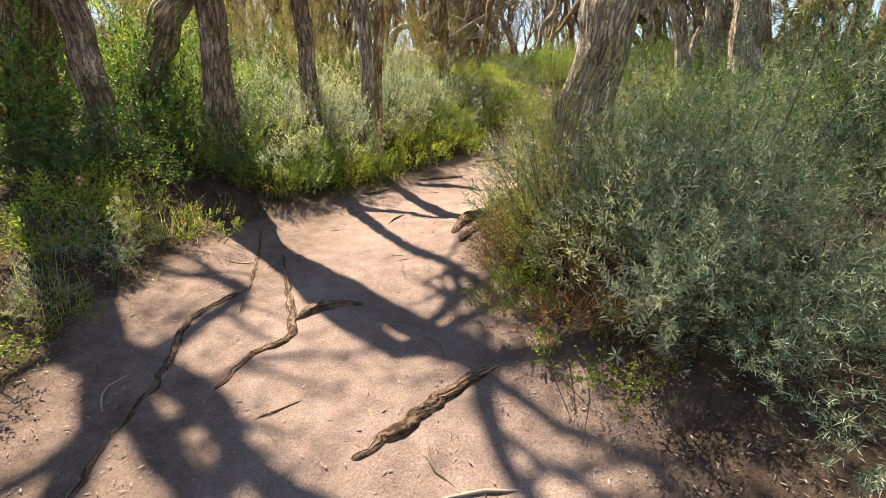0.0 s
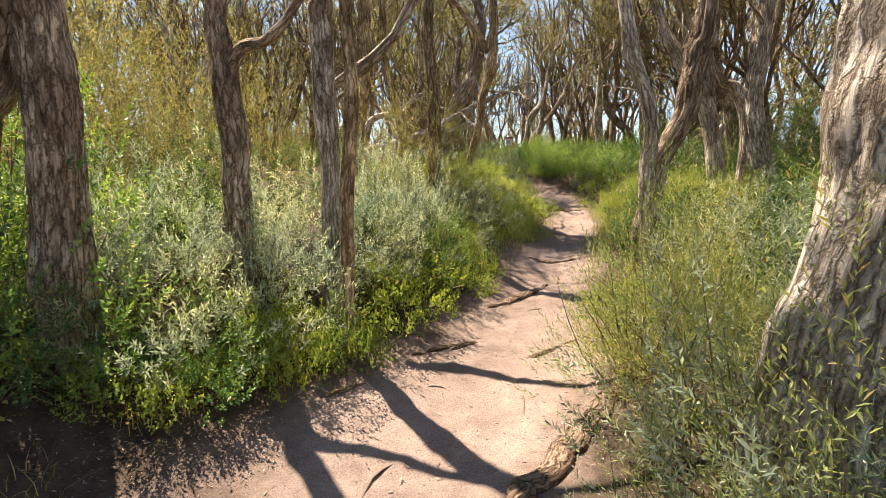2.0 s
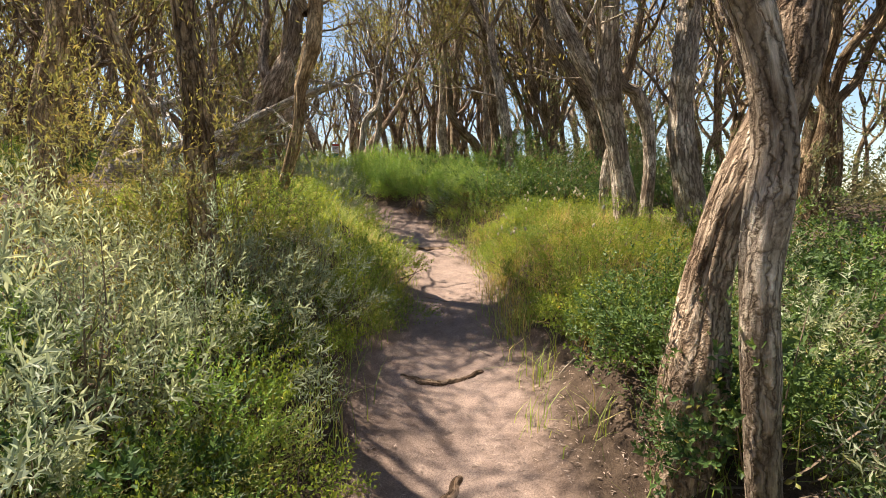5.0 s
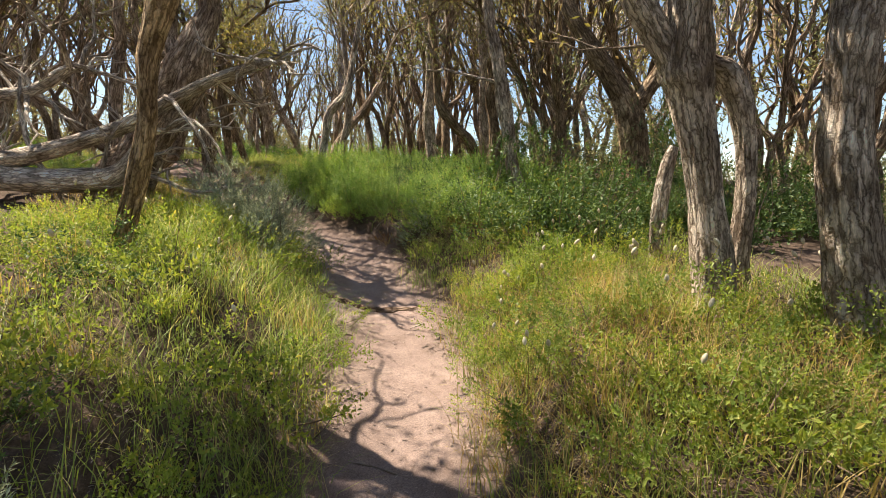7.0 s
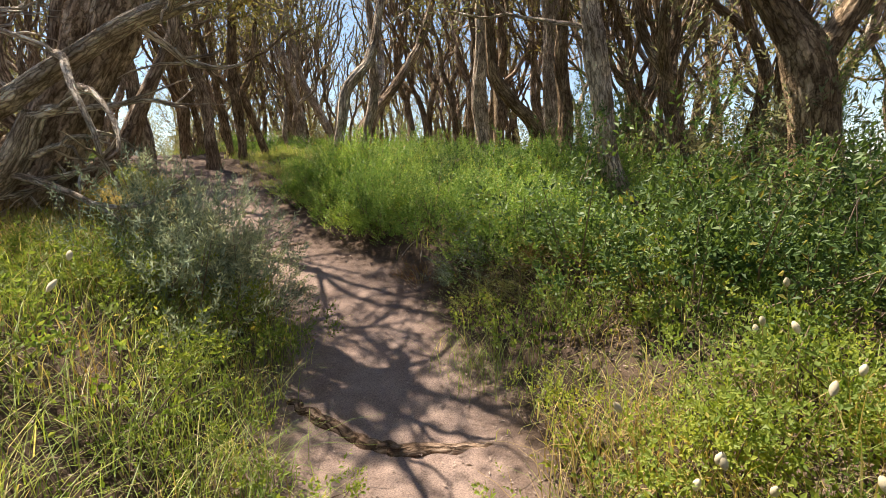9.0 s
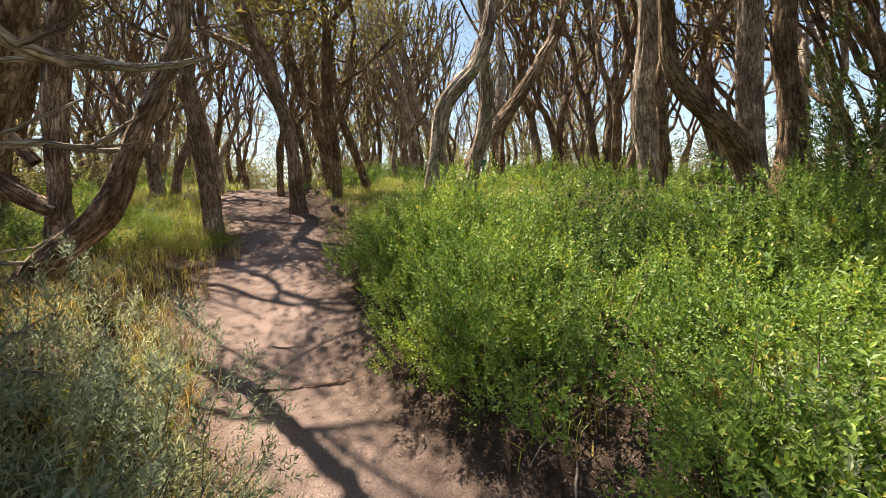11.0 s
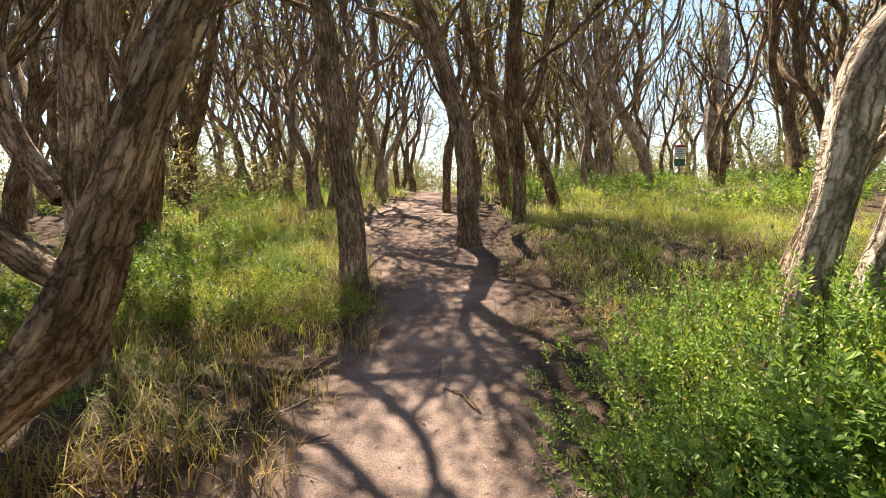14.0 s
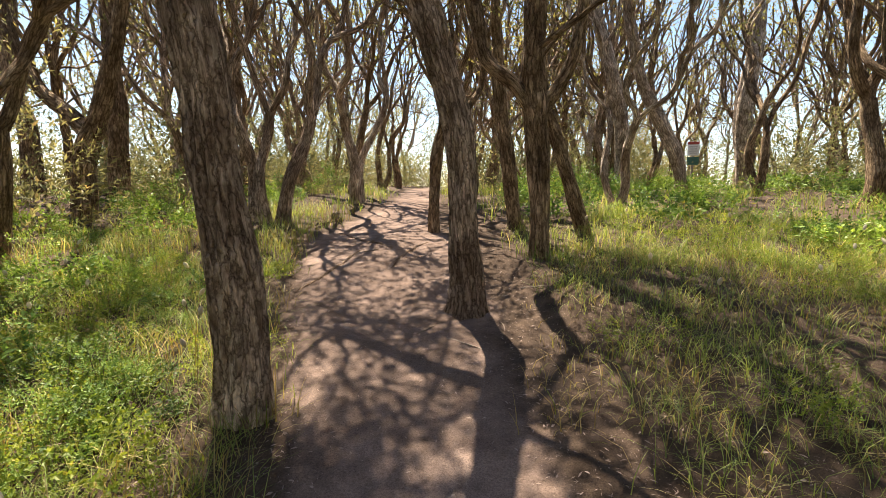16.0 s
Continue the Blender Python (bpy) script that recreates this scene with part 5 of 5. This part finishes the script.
tufts(green, 9, 300, -7.0, 7.0, 22.0, 30.0, 0.32, 18, 0.12, 0.2, 7.0, 0.6, 0.009)
tufts(straw, 11, 50, -2.6, -0.6, 1.5, 6.0, 0.16, 14, 0.07, 0.0, 0.8)
tufts(straw, 20, 150, 2.4, 4.6, 7.8, 9.8, 0.24, 24, 0.09, 0.1, 2.2, 0.9, 0.004)
tufts(straw, 12, 120, 1.6, 4.0, 7.0, 10.5, 0.3, 20, 0.07, 0.0, 2.0)
tufts(straw, 13, 90, -0.6, 2.0, 9.0, 12.4, 0.26, 16, 0.07, 0.0, 2.0)
tufts(straw, 14, 200, -1.6, 1.7, 12.0, 16.6, 0.24, 24, 0.08, -0.05, 2.2, 0.75)
tufts(straw, 15, 60, -2.0, 0.4, 15.5, 19.0, 0.24, 18, 0.08, 0.05, 2.0)
tufts(straw, 16, 170, 1.2, 5.0, 16.4, 20.5, 0.14, 18, 0.1, 0.1, 3.5, 0.8)
tufts(straw, 17, 100, -4.0, -0.8, 18.5, 23.0, 0.25, 18, 0.09, 0.1, 3.0)
tufts(straw, 19, 130, 0.1, 1.75, 11.7, 14.0, 0.26, 26, 0.08, -0.02, 1.6, 0.7, 0.004)
tufts(straw, 18, 40, 3.0, 5.0, 10.8, 13.0, 0.25, 14, 0.07, 0.1, 2.0)
tagged(new("long_grass", green.mesh("long_grass", LEAF["grass"])), "long yellow-green wild grass on the banks", "grass", kind="stuff")
tagged(new("dry_grass", straw.mesh("dry_grass", LEAF["straw"])), "dry straw-coloured grass beside the track", "grass", kind="stuff")


def seed_heads():
    """Fluffy oval seed heads on thin stalks."""
    g = np.random.default_rng(77)
    stalks, heads = Bag(), Bag()
    for n, x0, x1, y0, y1 in ((46, 2.9, 4.6, 7.9, 10.2), (14, 0.2, 1.6, 9.0, 12.0), (46, -2.2, 0.2, 15.6, 18.6), (14, 1.6, 4.0, 17.2, 20.0), (12, 2.2, 2.9, 8.4, 9.6)):
        x, y = g.uniform(x0, x1, n), g.uniform(y0, y1, n)
        for a, b in zip(x, y):
            if off_path(a, b)[0] < 0.15:
                continue
            z, h = ground_at(a, b), g.uniform(0.28, 0.5)
            la, lb = g.normal(0, 0.06, 2)
            top = np.array([a + la, b + lb, z + h])
            stalks.add(*tube(resample([(a, b, z, 0.0015), (a + la * 0.3, b + lb * 0.3, z + h * 0.6, 0.0013), (*top, 0.001)], 5), 4))
            tilt = g.normal(0, 0.4, 2)
            rows = [(*(top + np.array([tilt[0] * f, tilt[1] * f, f]) * 0.036), r) for f, r in ((0, 0.003), (0.25, 0.0095), (0.55, 0.011), (0.85, 0.007), (1, 0.002))]
            heads.add(*tube(rows, 7))
    ob = tagged(new("seed_head_grass", stalks.mesh("seed_stalks", LEAF["straw"])), "thin grass stalks with fluffy cream seed heads", "grass", kind="stuff")
    part("seed_heads", heads.mesh("seed_heads", SEED, True), ob, "fluffy cream oval seed heads")


seed_heads()


# ---- roots, sticks, litter ----
root_count = 0


def root(line, r, proud=0.35, mat=None, label="exposed brown tree root crossing the sandy track"):
    """A root or stick that lies half sunk in the ground along x, y points."""
    global root_count
    root_count += 1
    g = np.random.default_rng(800 + root_count)
    flat = resample(np.array(line, float), max(6 if mat else 10, 7 * len(line) if mat is None else 6))
    n = len(flat)
    f = np.linspace(0, 1, n)
    body = r * (0.18 + 0.82 * np.sin(np.pi * np.clip(f * 0.9 + 0.05, 0, 1)) ** 0.8) * (1 + 0.06 * np.sin(f * 19 + root_count))
    x = flat[:, 0] + g.normal(0, r * 0.22, n)
    y = flat[:, 1] + g.normal(0, r * 0.22, n)
    z = land(x, y) + body * (2 * proud - 1) + r * 0.12 * np.sin(f * 13 + root_count)
    z[0] -= r
    z[-1] -= r
    rows = resample(np.stack([x, y, z, body], 1), n * 3 if mat is None else n)
    bag = Bag()
    bag.add(*tube(rows, 14 if mat is None else 5, 0.08, root_count))
    origin = (x[0], y[0], z[0])
    ob = part("tree_root" if mat is None else "stick", bag.mesh("root", mat or WOOD_ROOT, True, origin), None)
    ob.location = origin
    return tagged(ob, label, "root" if mat is None else "stick", "roots across the track" if mat is None else "fallen sticks")


root([(-1.24, 1.36), (-1.26, 1.67), (-1.26, 2.09), (-1.32, 2.38), (-1.21, 2.61), (-1.15, 2.81), (-1.39, 3.69)], 0.022)
root([(-0.96, 1.87), (-0.88, 2.14), (-0.76, 2.30), (-0.90, 2.74), (-1.12, 3.31)], 0.028)
root([(-0.79, 2.43), (-0.66, 2.57), (-0.43, 2.61)], 0.034, 0.5)
root([(-0.31, 1.52), (-0.12, 1.67), (0.04, 1.83), (0.27, 1.97)], 0.034, 0.5)
root([(0.08, 3.50), (0.26, 3.83), (0.61, 4.12), (0.86, 4.46)], 0.06, 0.5)
root([(0.14, 3.31), (0.21, 3.46), (0.34, 3.55), (0.49, 3.53)], 0.045, 0.5)
root([(0.38, 6.00), (0.72, 6.30), (1.07, 6.59)], 0.042, 0.5)
root([(1.05, 7.54), (1.27, 7.41), (1.58, 7.40)], 0.03)
root([(0.01, 5.21), (0.10, 5.27), (0.21, 5.35)], 0.03)
root([(0.50, 5.09), (0.63, 5.15), (0.80, 5.22)], 0.022)
root([(1.97, 11.30), (2.20, 11.03), (2.48, 10.84), (2.89, 10.70)], 0.045)
root([(1.65, 13.69), (1.88, 13.70), (2.09, 13.71), (2.25, 13.75)], 0.018)
root([(1.27, 15.73), (1.38, 15.68), (1.51, 15.53)], 0.014)
root([(-0.25, 5.13), (-0.05, 5.23), (0.17, 5.36)], 0.02)
root([(-0.76, 4.64), (-0.63, 4.70), (-0.49, 4.77)], 0.02)
root([(0.51, 5.10), (0.67, 5.18), (0.92, 5.29)], 0.016)
root([(-0.62, 18.83), (-0.59, 19.12), (-0.63, 19.64), (-0.72, 20.34)], 0.02)
root([(-0.10, 19.53), (-0.15, 20.16), (-0.08, 20.76)], 0.018)
root([(-1.45, 21.32), (-0.78, 20.65), (-0.35, 20.40)], 0.018)
root([(2.22, 17.89), (2.33, 17.76), (2.52, 17.74)], 0.012)


def sticks():
    g = np.random.default_rng(55)
    for n, x0, x1, y0, y1 in ((16, -1.4, 0.9, 1.0, 3.2), (14, -1.2, 1.1, 3.2, 5.8), (12, 0.3, 2.2, 5.8, 8.6), (10, 1.5, 3.1, 8.6, 13.0), (14, 0.0, 2.6, 13.0, 17.0), (14, -1.2, 3.4, 17.0, 20.5)):
        for s in range(n):
            x, y, a, ln = g.uniform(x0, x1), g.uniform(y0, y1), g.uniform(0, 6.283), g.uniform(0.08, 0.34)
            bend = g.normal(0, 0.25)
            line = [(x, y), (x + math.cos(a) * ln / 2, y + math.sin(a) * ln / 2), (x + math.cos(a + bend) * ln, y + math.sin(a + bend) * ln)]
            root(line, g.uniform(0.003, 0.008), 0.8, PALE_TWIG if g.random() < 0.6 else TWIG, "small dry fallen stick on the ground")


sticks()


def litter():
    """Bark chips and dead leaves strewn past counting."""
    g = np.random.default_rng(91)
    n = 110000
    y = 0.3 + 20.7 * g.random(n) ** 1.5
    l, r = np.interp(y, EDGE_Y, EDGE_L), np.interp(y, RIGHT_Y, RIGHT_X)
    x = g.uniform(-0.9, 1.9, n) * (r - l) + l
    mid = np.abs((x - l) / (r - l) - 0.5)
    keep = g.random(n) < np.clip(mid * 2.0 - 0.1, 0.42, 1)
    x, y = x[keep], y[keep]
    n = len(x)
    a = g.uniform(0, 6.283, n)
    axis = unit(np.stack([np.cos(a), np.sin(a), g.normal(0, 0.22, n)], 1))
    side = unit(np.stack([-np.sin(a), np.cos(a), g.normal(0, 0.3, n)], 1))
    ln = 0.007 + 0.026 * g.random(n) ** 1.9
    v, q = kites(np.stack([x, y, land(x, y) + 0.006], 1), axis, side, ln, ln * g.uniform(0.12, 0.36, n), 0.1)
    tagged(new("leaf_litter", mesh_of("leaf_litter", v, q, FLAKE)), "pale bark chips and dead leaves on the soil", "leaf litter", kind="stuff")


litter()


# ---- the far sign ----
def box(bag, cx, cy, cz, sx, sy, sz):
    v = np.array([(cx + a * sx / 2, cy + b * sy / 2, cz + c * sz / 2) for a in (-1, 1) for b in (-1, 1) for c in (-1, 1)])
    bag.add(v, [(0, 1, 3, 2), (4, 6, 7, 5), (0, 4, 5, 1), (2, 3, 7, 6), (0, 2, 6, 4), (1, 5, 7, 3)])


def sign_post(x, y):
    z = ground_at(x, y)
    ob = thing("sign_post", x, y, z, "white notice sign with a red top on a wooden post", "sign")
    for name, mat, args in (("post", POST_WOOD, (0, 0, 0.85, 0.09, 0.09, 1.7)), ("panel", SIGN_WHITE, (0, -0.06, 1.42, 0.42, 0.02, 0.42)), ("header", SIGN_RED, (0, -0.06, 1.69, 0.42, 0.022, 0.11)),
                            ("lower_panel", SIGN_GREEN, (0, -0.06, 1.0, 0.42, 0.02, 0.3))):
        bag = Bag()
        box(bag, *args)
        part(name, bag.mesh(name, mat), ob)
    for row in range(4):
        bag = Bag()
        box(bag, 0, -0.073, 1.54 - row * 0.08, 0.3 - 0.05 * (row % 2), 0.004, 0.02)
        part("print_bar", bag.mesh("print_bar", SIGN_INK), ob)
    return ob


sign_post(6.1, 36.8)
